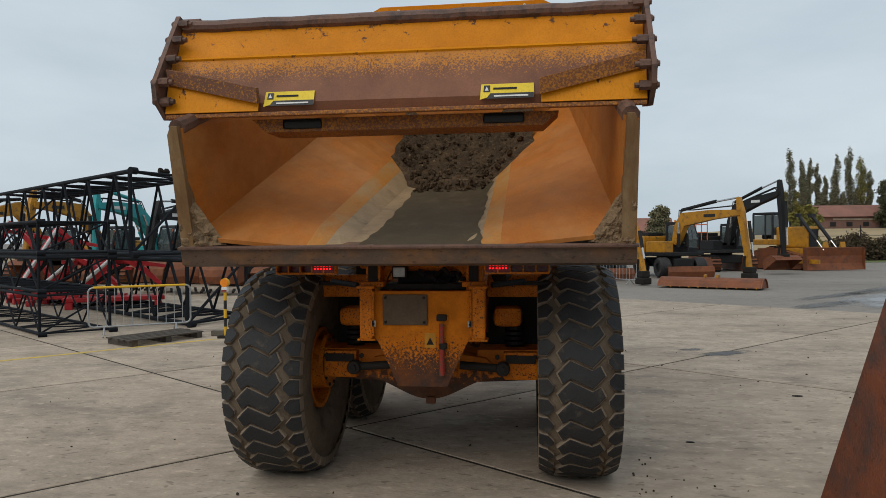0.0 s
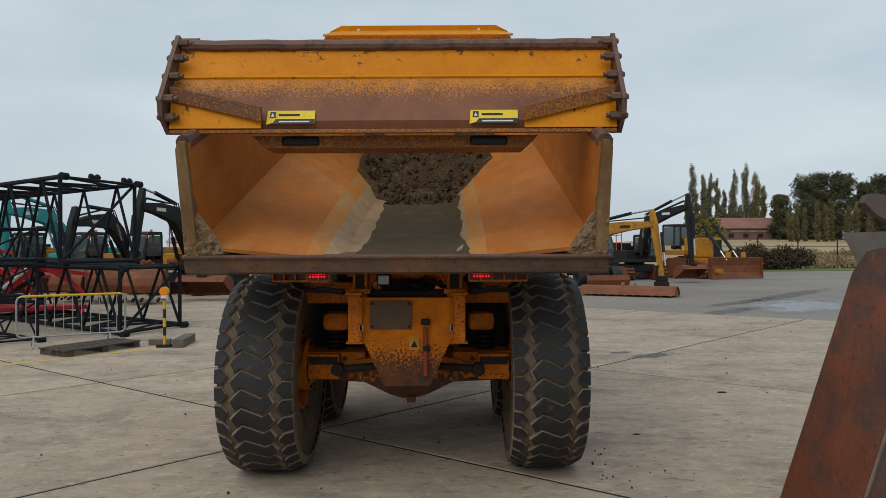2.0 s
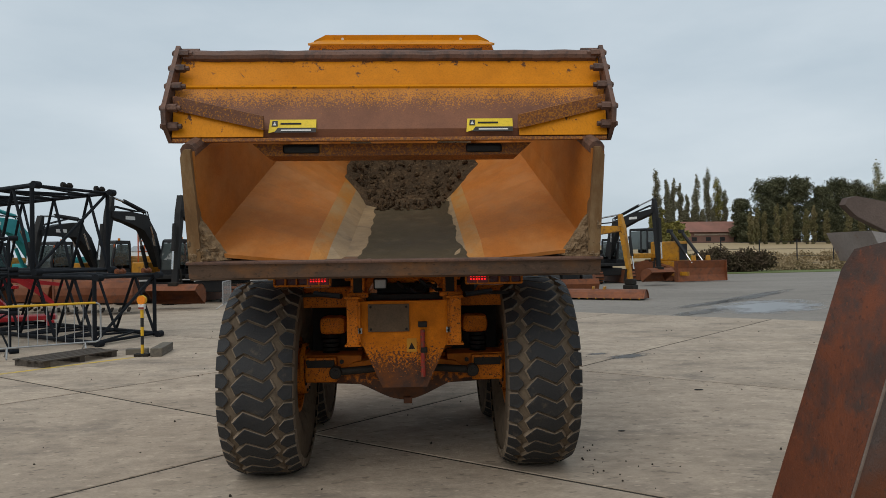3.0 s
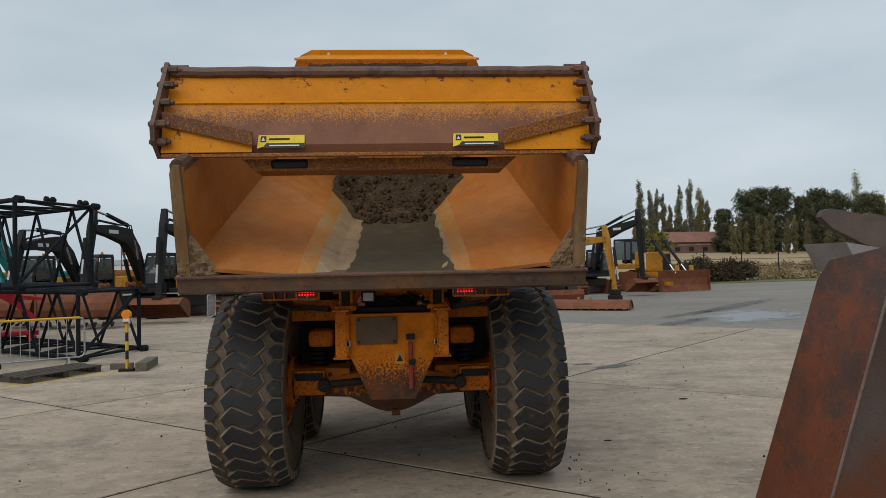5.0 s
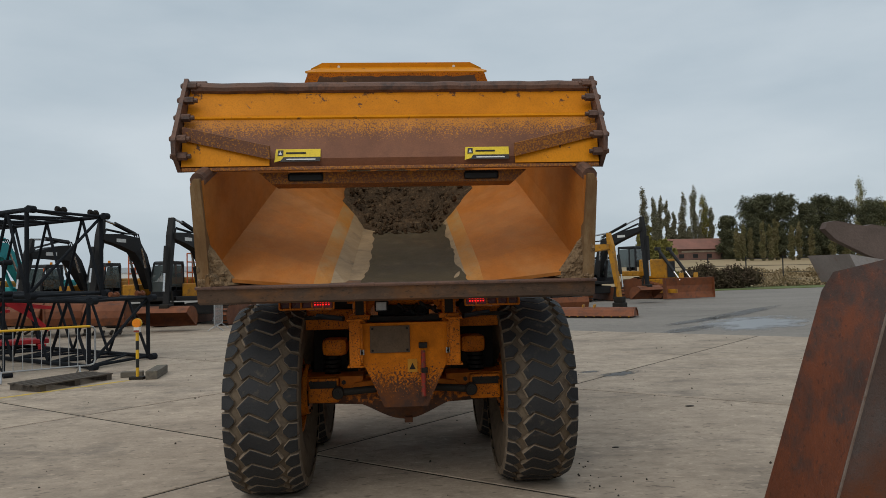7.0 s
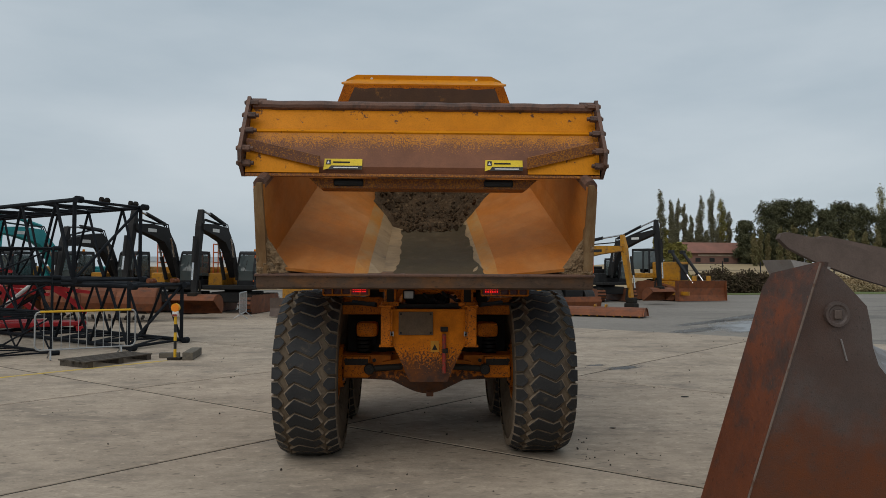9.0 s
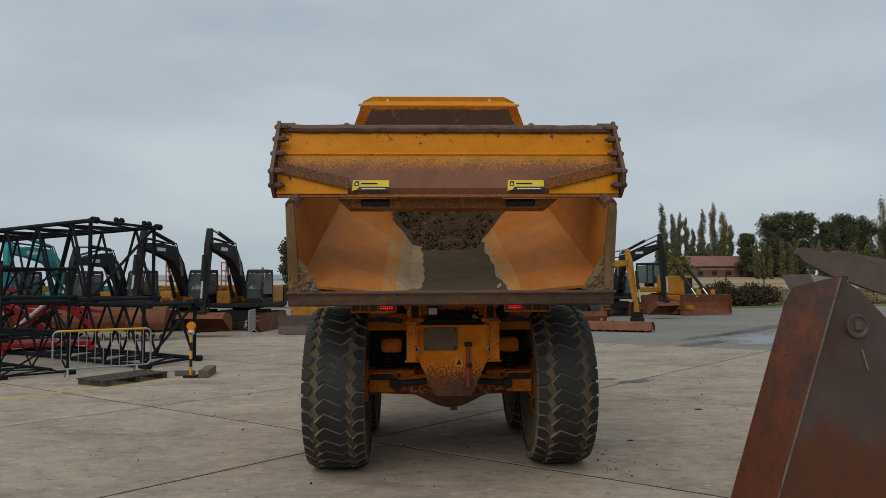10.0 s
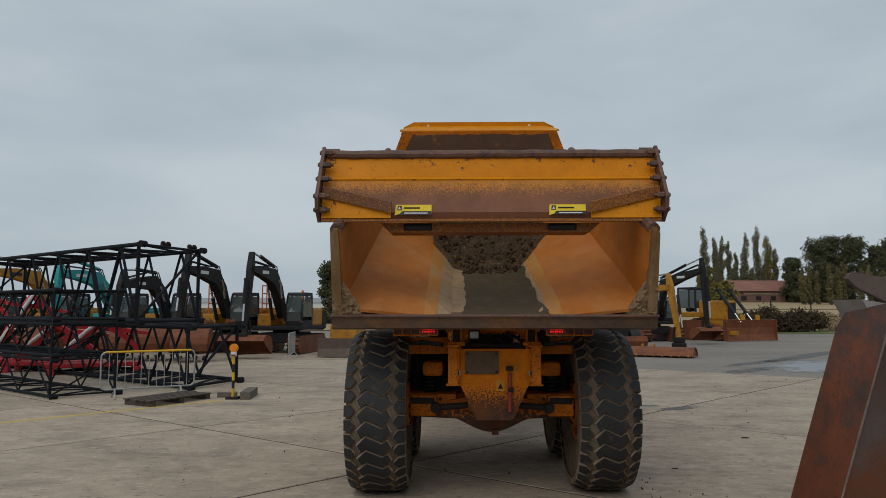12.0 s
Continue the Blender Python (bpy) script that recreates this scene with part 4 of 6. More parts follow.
for k in range(nz):
    for w in (0, nw):
        bm.faces.new((front[k][w], front[k + 1][w], back[k + 1][w], back[k][w]))
for k in (0, nz):
    for w in range(nw):
        bm.faces.new((front[k][w], front[k][w + 1], back[k][w + 1], back[k][w]))
part("side_cutter", bm, M_RUSTB, bucket, "deep red rusted side cutter")
# Thin pale tube draws the highlight along the scuffed edge.
bm = bmesh.new()
tube(bm, (1.61, -4.065, 0.02), (2.3, -4.072, 2.16), 0.007, 6)
part("weld_bead", bm, M_EDGE, bucket, "scuffed edge with a pale highlight in its colour")
bm = bmesh.new()
lathe(bm, [(-0.012, 0.0), (-0.012, 0.05), (-0.02, 0.06), (-0.02, 0.075), (0.0, 0.08), (0.0, 0.0)], 28)
bmesh.ops.rotate(bm, verts=bm.verts, cent=(0, 0, 0), matrix=Matrix.Rotation(radians(90), 3, 'Z'))
bmesh.ops.translate(bm, verts=bm.verts, vec=(2.4, -4.06, 1.85))
boss = part("cast_boss", bm, M_RUSTS, side)
part("cast_mark", B((2.4, -4.078, 1.85), (0.05, 0.012, 0.06), None, 0.01), M_FIN, boss)
part("weld_mark", T((2.425, -4.064, 1.7), (2.46, -4.064, 1.57), 0.006, 6), M_GREYST, side)
part("wear_strip", T((1.68, -4.066, 0.14), (2.05, -4.066, 0.17), 0.009, 6), M_GREYST, side)
# shell swept from the near side to the far side
bm = bmesh.new()
shell = [(2.36, 2.09), (2.57, 1.87), (2.6, 1.63), (2.74, 1.4), (3.46, 1.1), (3.7, 0.6), (3.55, 0.05), (1.72, 0.05)]
L = 2.9
off = (W[0] * L, W[1] * L)
rows = []
for k in (0.0, 1.0):
    rows.append([bm.verts.new((x + off[0] * k + 0.03, -3.98 + off[1] * k, z)) for x, z in shell])
    rows.append([bm.verts.new((x + off[0] * k + 0.03 + (0.05 if i < 7 else 0), -3.98 + off[1] * k, z - (0.045 if i != 7 else 0.03))) for i, (x, z) in enumerate(shell)])
for a, b in ((rows[0], rows[2]), (rows[1], rows[3]), (rows[0], rows[1]), (rows[2], rows[3])):
    for i in range(len(shell) - 1):
        bm.faces.new((a[i], a[i + 1], b[i + 1], b[i]))
for i in (0, len(shell) - 1):
    bm.faces.new((rows[0][i], rows[2][i], rows[3][i], rows[1][i]))
part("shell", bm, M_GREYST, bucket, "grey scuffed back shell")
for k, dx in ((0.42, 0.0), (0.62, 0.28)):
    bm = bmesh.new()
    ox, oy = W[0] * L * k, W[1] * L * k
    prism(bm, [(1.98 + dx, 2.36), (2.0 + dx, 2.4), (2.05 + dx, 2.41), (2.6 + dx, 2.3), (2.85 + dx, 2.2), (2.98 + dx, 2.05), (3.02 + dx, 1.94), (2.6 + dx, 2.06), (2.25 + dx, 2.19), (2.05 + dx, 2.29)], "y", 0.0, 0.06)
    bmesh.ops.translate(bm, verts=bm.verts, vec=(ox + 0.02, -3.98 + oy, 0.0))
    part("hinge_ear", bm, M_FIN, bucket, "brown-grey rounded hinge ear")
bm = bmesh.new()
prism(bm, [(2.42, 2.19), (2.7, 2.14), (2.7, 2.02), (2.5, 2.03)], "y", -3.5, -3.1)
part("top_lip", bm, M_LIPG, bucket)

# ---- stacked crane boom sections ----
def lattice(name, near, axis, face, length, width, z0, z1, bays, label, r=0.058, rb=0.038):
    ob = thing(name, label, "crane section", group="crane sections")
    a, f = Vector((*axis, 0)).normalized(), Vector((*face, 0)).normalized()
    p0 = Vector((*near, 0))
    def at(l, w, z):
        return p0 + a * l + f * w + Vector((0, 0, z))
    cs = [(w, z) for w in (0.0, width) for z in (z0 + r, z1 - r)]
    for w, z in cs:
        part("chord", T(at(-0.12, w, z), at(length + 0.12, w, z), r, 10), M_LATT, ob)
        part("chord_eye", T(at(-0.2, w, z) - f * 0.09, at(-0.2, w, z) + f * 0.09, r * 1.5, 12), M_LATT, ob)
    step = length / bays
    for k in range(bays + 1):
        l = k * step
        for w in (0.0, width):
            if k in (0, bays):
                part("end_post", T(at(l, w, z0), at(l, w, z1), r * 0.9, 8), M_LATT, ob)
        if k % 2 == 0:
            for z in (z0 + r, z1 - r):
                part("cross_tube", T(at(l, 0, z), at(l, width, z), rb, 8), M_LATT, ob)
        if k < bays:
            up = k % 2 == 0
            for w in (0.0, width):
                part("brace", T(at(l, w, z0 + r if up else z1 - r), at(l + step, w, z1 - r if up else z0 + r), rb, 8), M_LATT, ob)
            for z in (z0 + r, z1 - r):
                part("brace", T(at(l, 0 if up else width, z), at(l + step, width if up else 0, z), rb * 0.8, 6), M_LATT, ob)
    part("end_diagonal", T(at(0, 0, z0 + r), at(0, width, z1 - r), rb, 8), M_LATT, ob)
    part("end_diagonal", T(at(length, 0, z0 + r), at(length, width, z1 - r), rb, 8), M_LATT, ob)
    for w in (width * 0.5, width * 0.96) if r > 0.045 else ():
        bm = bmesh.new()
        c = at(0.25, w, z1 + 0.05)
        tube(bm, c - f * 0.16, c + f * 0.16, 0.05, 10)
        tube(bm, c - f * 0.14 + Vector((0, 0, 0.02)), c - f * 0.08 + Vector((0, 0, 0.02)), 0.065, 12)
        tube(bm, c + f * 0.06 + Vector((0, 0, 0.02)), c + f * 0.12 + Vector((0, 0, 0.02)), 0.065, 12)
        part("pin_block", bm, M_RUSTF if z1 < 3 else M_DARK, ob, "rusty pin block")
    return ob


AX, FC = (-0.8, 0.6), (0.33, 0.944)
lattice("crane_boom_section", (-7.55, 10.2), AX, FC, 13.0, 2.1, 0.02, 1.7, 14, "black tubular crane boom section lying on the yard")
lattice("crane_boom_section", (-8.75, 9.75), AX, FC, 12.0, 2.35, 1.74, 3.88, 13, "tall black tubular crane boom section stacked on another")
for k, (z0, z1, lab) in enumerate(((0.02, 0.95, "low black crane jib section on the concrete"), (0.98, 1.8, "low black crane jib section stacked on another"), (1.84, 2.62, "low black crane jib section on top of a stack"))):
    lattice("crane_jib_section", (-10.1, 8.3), AX, (0.75, 0.66), 9.0, 1.45, z0, z1, 10, lab, 0.038, 0.022)

# ---- crowd barriers ----
def barrier(m, mats, label):
    ob = thing("crowd_barrier", label, "barrier", m, group="crowd barriers")
    frame_m, top_m = mats
    w, z0, z1 = 1.07, 0.22, 1.1
    part("top_rail", T((-w + 0.1, 0, z1), (w - 0.1, 0, z1), 0.026, 12), top_m, ob, "yellow top rail" if top_m is M_BYEL else "")
    bm = bmesh.new()
    tube(bm, (-w + 0.1, 0, z0), (w - 0.1, 0, z0), 0.02, 10)
    for s in (-1, 1):
        tube(bm, (s * w, 0, z0 + 0.1), (s * w, 0, z1 - 0.1), 0.02, 10)
        tube(bm, (s * w, 0, z0 + 0.1), (s * (w - 0.03), 0, z0 + 0.03), 0.02, 10)
        tube(bm, (s * (w - 0.03), 0, z0 + 0.03), (s * (w - 0.1), 0, z0), 0.02, 10)
        tube(bm, (s * w, 0, z1 - 0.1), (s * (w - 0.03), 0, z1 - 0.03), 0.02, 10)
        tube(bm, (s * (w - 0.03), 0, z1 - 0.03), (s * (w - 0.1), 0, z1), 0.02, 10)
    part("barrier_frame", bm, frame_m, ob)
    for i in range(11):
        x = -w + 2 * w * (i + 1) / 12
        part("upright", T((x, 0, z0), (x, 0, z1), 0.009, 6), frame_m, ob)
    for s in (-1, 1):
        bm = bmesh.new()
        tube(bm, (s * 0.75, 0, z0), (s * 0.75 - 0.03, -0.3, 0.015), 0.018, 8)
        tube(bm, (s * 0.75, 0, z0), (s * 0.75 - 0.03, 0.3, 0.015), 0.018, 8)
        part("foot", bm, frame_m, ob)
    return ob


barrier(pose(-7.93, 8.75, 0, 0, 0, 33), (M_GALV, M_BYEL), "galvanised crowd barrier with a yellow top rail")
barrier(pose(-7.6, 22.3, 0, 0, 0, 96), (M_GALV, M_GALV), "plain grey crowd barrier standing beside a digger bucket")
barrier(pose(4.75, 26.8, 0, 0, 0, -42), (M_GALV, M_GALV), "plain grey crowd barrier beside the yellow diggers")

# ---- beacon post, pallet and timber blocks ----
post = thing("beacon_post", "black and yellow banded post with an amber lamp", "beacon post", pose(-5.72, 8.32, 0))
part("foot_block", B((0, 0, 0.03), (0.3, 0.2, 0.06), None, 0.01), M_DARK, post)
for i in range(5):
    part("band", T((0, 0, 0.06 + i * 0.19), (0, 0, 0.25 + i * 0.19), 0.034, 12), M_BYEL if i % 2 == 0 else M_INK, post)
part("lamp_body", B((0, 0, 1.06), (0.13, 0.1, 0.12), None, 0.02), M_WHITE, post)
part("lamp_band", B((0, -0.054, 1.03), (0.11, 0.008, 0.04)), M_REDTAG, post)
bm = T((0, -0.05, 1.2), (0, 0.05, 1.2), 0.09, 24)
part("amber_lens", bm, M_AMBER, post, "round amber lens")
part("lens_ring", T((0, -0.03, 1.2), (0, 0.03, 1.2), 0.1, 24), M_BYEL, post)

pallet = thing("pallet", "weathered grey timber pallet lying flat", "pallet", pose(-7.06, 7.85, 0, 0, 0, 62))
rp = random.Random(8)
for i in range(5):
    part("board", B((rp.uniform(-0.04, 0.04), -0.38 + i * 0.19, 0.128), (1.75, 0.15, 0.024), pose(0, 0, 0, 0, 0, rp.uniform(-0.8, 0.8))), M_PALLET, pallet)
for i in range(3):
    part("bearer", B((-0.76 + i * 0.76, 0, 0.058), (0.12, 0.9, 0.114)), M_PALLET, pallet)
blk = thing("timber_block", "heavy weathered timber block on the concrete", "timber block", pose(-5.46, 8.75, 0, 0, 0, 97))
part("baulk", B((0, 0, 0.09), (1.1, 0.24, 0.18), None, 0.015), M_WOOD, blk)
blk2 = thing("timber_block", "short dark timber block beside a beacon post", "timber block", pose(-5.98, 8.72, 0, 0, 0, 10))
part("baulk", B((0, 0, 0.06), (0.45, 0.2, 0.12), None, 0.015), M_WOOD, blk2)

# ---- excavators ----
def excavator(m, label, paint, boom_m, boom, stick_end, kit="bucket", wheels=False, width=2.0, house_m=None, rails=False, under=0.0):
    """boom: base, elbow, tip as (x, z) along the machine's heading; stick_end: where the bucket hangs."""
    ob = thing("excavator", label, "excavator", m, group="diggers in the yard")
    house_m = house_m or paint
    if wheels:
        for x in (-1.3, 1.3):
            for s in (-1, 1):
                w = part("wheel", lathe(bmesh.new(), [(-0.28, 0.25), (-0.3, 0.44), (-0.2, 0.53), (0.2, 0.53), (0.3, 0.44), (0.28, 0.25)], 28), M_TYRE, ob)
                w.matrix_local = pose(x, s * 1.0, 0.53, 0, 0, 90)
                r = part("rim", lathe(bmesh.new(), [(-0.2, 0.0), (-0.2, 0.2), (-0.26, 0.27), (0.26, 0.27), (0.2, 0.2), (0.2, 0.0)], 20), M_VGREY, w)
        part("chassis", B((0, 0, 0.75), (3.4, 1.1, 0.5), None, 0.06), M_VGREY, ob)
        part("dozer_blade", P([(2.35, 0.05), (2.45, 0.05), (2.55, 0.35), (2.45, 0.62), (2.35, 0.62), (2.43, 0.35)], "y", -1.25, 1.25), M_RUSTF, ob)
    else:
        for s in (-1, 1):
            out = [(-2.0, 0.45), (-1.85, 0.12), (-1.6, 0.02), (1.6, 0.02), (1.85, 0.12), (2.0, 0.45), (1.85, 0.78), (1.6, 0.88), (-1.6, 0.88), (-1.85, 0.78)]
            tr = part("track", P(out, "y", s * 1.1 - 0.28, s * 1.1 + 0.28), M_RUSTF, ob)
            bm = bmesh.new()
            for i in range(19):
                for zz in (0.0, 0.87):
                    box(bm, (-1.7 + i * 0.19, s * 1.1, zz + 0.01), (0.035, 0.58, 0.045))
            for e in (-1, 1):
                for k in range(5):
                    a = radians(-60 + k * 30)
                    box(bm, (e * (1.62 + 0.4 * math.cos(a)), s * 1.1, 0.45 + 0.43 * math.sin(a)), (0.05, 0.58, 0.05))
            part("grouser_belt", bm, M_DARK, tr)
        part("carbody", B((0, 0, 0.75), (2.2, 1.8, 0.5), None, 0.06), M_VGREY, ob)
    for o in ob.children:
        o.matrix_basis = pose(0, 0, 0, 0, 0, under) @ o.matrix_basis
    part("turntable", T((0, 0, 0.95), (0, 0, 1.12), 0.65, 24), M_DARK, ob)
    part("deck", B((-0.4, 0, 1.22), (3.4, 2.5, 0.2), None, 0.04), M_VGREY, ob)
    part("engine_house", B((-1.35, -0.05, 1.75), (1.5, 2.45, 0.9), None, 0.1), house_m, ob)
    part("counterweight", P([(-2.55, 1.15), (-2.1, 1.05), (-2.1, 2.05), (-2.45, 2.0), (-2.6, 1.7)], "y", -1.2, 1.2), M_VGREY if house_m is not M_VGREY else M_CYEL, ob)
    part("side_box", B((0.1, -0.85, 1.6), (1.3, 0.7, 0.6), None, 0.05), house_m, ob)
    part("engine_cover", B((-1.2, -0.3, 2.28), (1.1, 1.2, 0.2), None, 0.05), M_VGREY, ob)
    bm = bmesh.new()
    prism(bm, [(0.95, 1.3), (0.98, 1.55), (-0.5, 1.6), (-0.5, 1.3)], "y", 0.32, 1.18)
    prism(bm, [(0.76, 2.78), (0.72, 2.88), (0.6, 2.94), (-0.45, 2.94), (-0.48, 2.78)], "y", 0.32, 1.18)
    for y0, y1 in ((0.32, 0.4), (1.1, 1.18)):
        prism(bm, [(0.9, 1.5), (0.99, 1.5), (1.02, 2.0), (0.77, 2.8), (0.69, 2.8), (0.93, 2.0)], "y", y0, y1)
        prism(bm, [(-0.5, 1.5), (-0.36, 1.5), (-0.36, 2.8), (-0.5, 2.8)], "y", y0, y1)
        prism(bm, [(0.22, 1.5), (0.3, 1.5), (0.3, 2.8), (0.22, 2.8)], "y", y0, y1)
    prism(bm, [(-0.5, 1.5), (-0.45, 1.5), (-0.45, 2.2), (-0.5, 2.2)], "y", 0.34, 1.16)
    cab = part("cab_frame", bm, M_BLACK, ob)
    part("windscreen", P([(0.98, 1.55), (1.02, 2.0), (0.77, 2.75), (0.75, 2.75), (0.96, 1.95), (0.94, 1.55)], "y", 0.4, 1.1), M_GLASS, cab)
    part("side_window", P([(0.85, 1.75), (0.88, 2.05), (0.64, 2.75), (-0.3, 2.75), (-0.35, 1.75)], "y", 1.175, 1.19), M_GLASS, cab)
    part("side_window", P([(0.85, 1.75), (0.88, 2.05), (0.64, 2.75), (-0.3, 2.75), (-0.35, 1.75)], "y", 0.31, 0.325), M_GLASS, cab)
    part("grab_rail", T((0.98, 1.14, 1.5), (0.78, 1.14, 2.75), 0.03, 8), M_ORANGE, cab)
    part("pillar", T((0.99, 0.36, 1.4), (0.74, 0.36, 2.85), 0.04, 8), M_BLACK, cab)
    part("wiper", T((1.03, 0.7, 1.95), (0.86, 0.78, 2.5), 0.012, 6), M_INK, cab)
    part("driver_seat", B((0.1, 0.75, 1.75), (0.5, 0.5, 0.7), None, 0.06), M_BLACK, cab)
    part("rear_panel", B((-0.75, 0.95, 1.7), (0.5, 0.5, 0.75), None, 0.06), house_m, ob)
    part("cab_beacon", T((-0.2, 0.75, 2.92), (-0.2, 0.75, 3.06), 0.06, 10), M_AMBER, cab)
    (bx, bz), (ex, ez), (tx, tz) = boom
    pts = [(bx, bz), (bx + (ex - bx) * 0.55, bz + (ez - bz) * 0.68), (ex, ez), (ex + (tx - ex) * 0.5, ez + (tz - ez) * 0.5 + 0.06), (tx, tz)]
    part("boom", P(limb_outline(pts, [0.15, 0.3, 0.36, 0.25, 0.13]), "y", -0.2, 0.2), boom_m, ob)
    for s in (-1, 1):
        p, q = Vector((bx + 0.45, s * 0.32, bz - 0.15)), Vector((ex - 0.15, s * 0.32, ez - 0.15))
        mid = p.lerp(q, 0.55)
        part("boom_cylinder", T(p, mid, 0.085, 12), boom_m if boom_m is not M_CYEL else M_VGREY, ob)
        part("boom_rod", T(mid, q, 0.05, 10), M_CHROME, ob)
        part("brand_mark", P([((ex + tx) / 2 - 0.35, (ez + tz) / 2 - 0.05), ((ex + tx) / 2 + 0.35, (ez + tz) / 2 - 0.05), ((ex + tx) / 2 + 0.35, (ez + tz) / 2 + 0.1), ((ex + tx) / 2 - 0.35, (ez + tz) / 2 + 0.1)], "y", s * 0.203, s * 0.208), M_WHITE if boom_m is not M_CYEL else M_INK, ob, "plain brand bar")
    sx, sz = stick_end
    d = (Vector((sx, sz)) - Vector((tx, tz))).normalized()
    top = (tx - d[0] * 0.75, tz - d[1] * 0.75)
    part("stick", P(limb_outline([top, (tx, tz), (tx + (sx - tx) * 0.35, tz + (sz - tz) * 0.35), (sx, sz)], [0.07, 0.175, 0.13, 0.08]), "y", -0.12, 0.12), boom_m, ob)
    part("stick_cylinder", T((ex - 0.2, 0, ez + 0.5), (ex + (top[0] - ex) * 0.6, 0, ez + 0.45 + (top[1] - ez - 0.3) * 0.6), 0.09, 12), boom_m if boom_m is not M_CYEL else M_VGREY, ob)
    part("stick_rod", T((ex + (top[0] - ex) * 0.55, 0, ez + 0.45 + (top[1] - ez - 0.3) * 0.55), (top[0], 0, top[1]), 0.05, 10), M_CHROME, ob)
    n = Vector((d[1], -d[0])) * (1 if d[1] < 0 else -1)
    o1 = Vector((tx, tz)) + d * 0.5 - n * 0.36
    o2 = Vector((sx, sz)) - d * 0.5 - n * 0.3
    mid = o1.lerp(o2, 0.6)
    part("bucket_cylinder", T((o1[0], 0, o1[1]), (mid[0], 0, mid[1]), 0.08, 12), M_VGREY, ob)
    part("bucket_rod", T((mid[0], 0, mid[1]), (o2[0], 0, o2[1]), 0.045, 10), M_CHROME, ob)
    bm = bmesh.new()
    for k in range(3):
        c = [(bx + 0.2, -0.1 + 0.1 * k, bz + 0.45), (ex - 0.3, -0.1 + 0.1 * k, ez + 0.5), (ex + 0.5, -0.1 + 0.1 * k, ez + 0.48), (tx - 0.3, -0.1 + 0.1 * k, tz + 0.35), (tx + 0.05, -0.1 + 0.1 * k, tz - 0.25)]
        for p, q in zip(c, c[1:]):
            tube(bm, p, q, 0.025, 6)
    part("hose_loom", bm, M_BLACK, ob)
    hitch = part("quick_hitch", B((sx, 0, sz - 0.12), (0.5, 0.4, 0.3), None, 0.05), M_DARK, ob)
    for s in (-1, 1):
        part("hitch_link", P([(sx - 0.3, sz - 0.1), (sx - 0.16, sz - 0.1), (sx - 0.08, sz + 0.55), (sx - 0.18, sz + 0.55)], "y", s * 0.15, s * 0.19), M_DARK, ob)
    part("ground_foot", B((sx, 0, sz - 0.42), (0.62, 0.5, 0.3), None, 0.06), M_DARK, ob) if kit == "none" else None
    if kit == "bucket":
        hw = width / 2
        out = []
        for k in range(9):
            a = radians(30 + k * 24)
            out.append((sx - 0.05 + 0.55 * math.cos(a), sz - 0.55 + 0.5 * math.sin(a)))
        inn = [(x * 0.93 + (sx - 0.05) * 0.07, z * 0.93 + (sz - 0.55) * 0.07) for x, z in out[::-1]]
        bk = part("digging_bucket", P(out + inn, "y", -hw, hw), M_RUSTF, ob, "orange rusted ditching bucket")
        for s in (-1, 1):
            part("bucket_side", P(out, "y", s * hw, s * (hw - 0.03)), M_RUSTF, bk)
    if rails:
        bm = bmesh.new()
        for z in (2.4, 2.9, 3.3):
            tube(bm, (0.2, -1.2, z), (-0.9, -1.2, z), 0.03, 8)
        for x in (0.2, -0.35, -0.9):
            tube(bm, (x, -1.2, 1.9), (x, -1.2, 3.3), 0.03, 8)
        part("handrail", bm, M_ORANGE, ob, "orange handrail")
    return ob


BOOM_A = ((0.5, 1.75), (1.9, 3.65), (4.3, 3.9))
for x, y, rz, lab, paint, bmat, boom, stick, kit, wd in (
        (-8.9, 26.6, -98, "yellow digger with a dark grey folded boom and orange bucket", M_CYEL, M_VGREY, BOOM_A, (4.75, 1.08), "bucket", 2.1),
        (-11.6, 26.6, -100, "yellow digger with a dark grey boom parked in a row", M_CYEL, M_VGREY, BOOM_A, (4.8, 1.5), "bucket", 1.5),
        (-14.9, 27.6, -100, "grey-boomed yellow digger behind the crane sections", M_CYEL, M_VGREY, ((0.5, 1.75), (2.0, 3.4), (4.4, 3.2)), (4.9, 1.3), "bucket", 1.5),
        (-17.9, 28.2, -102, "teal digger behind the stacked crane sections", M_TEAL, M_TEAL, ((0.5, 1.75), (2.1, 3.6), (4.5, 3.8)), (4.6, 1.4), "bucket", 1.4),
        (-21.2, 28.6, -104, "yellow digger with a yellow boom in a row", M_CYEL, M_CYEL, ((0.5, 1.75), (2.1, 3.7), (4.6, 3.9)), (5.0, 1.4), "bucket", 1.4),
        (-25.2, 29.5, -104, "older yellow digger at the end of the row", M_CYEL, M_CYEL, ((0.5, 1.75), (2.1, 3.9), (4.6, 3.3)), (4.8, 1.4), "bucket", 1.4)):
    excavator(pose(x, y, 0, 0, 0, rz), lab, paint, bmat, boom, stick, kit, width=wd, rails=(x in (-8.9, -11.6)))


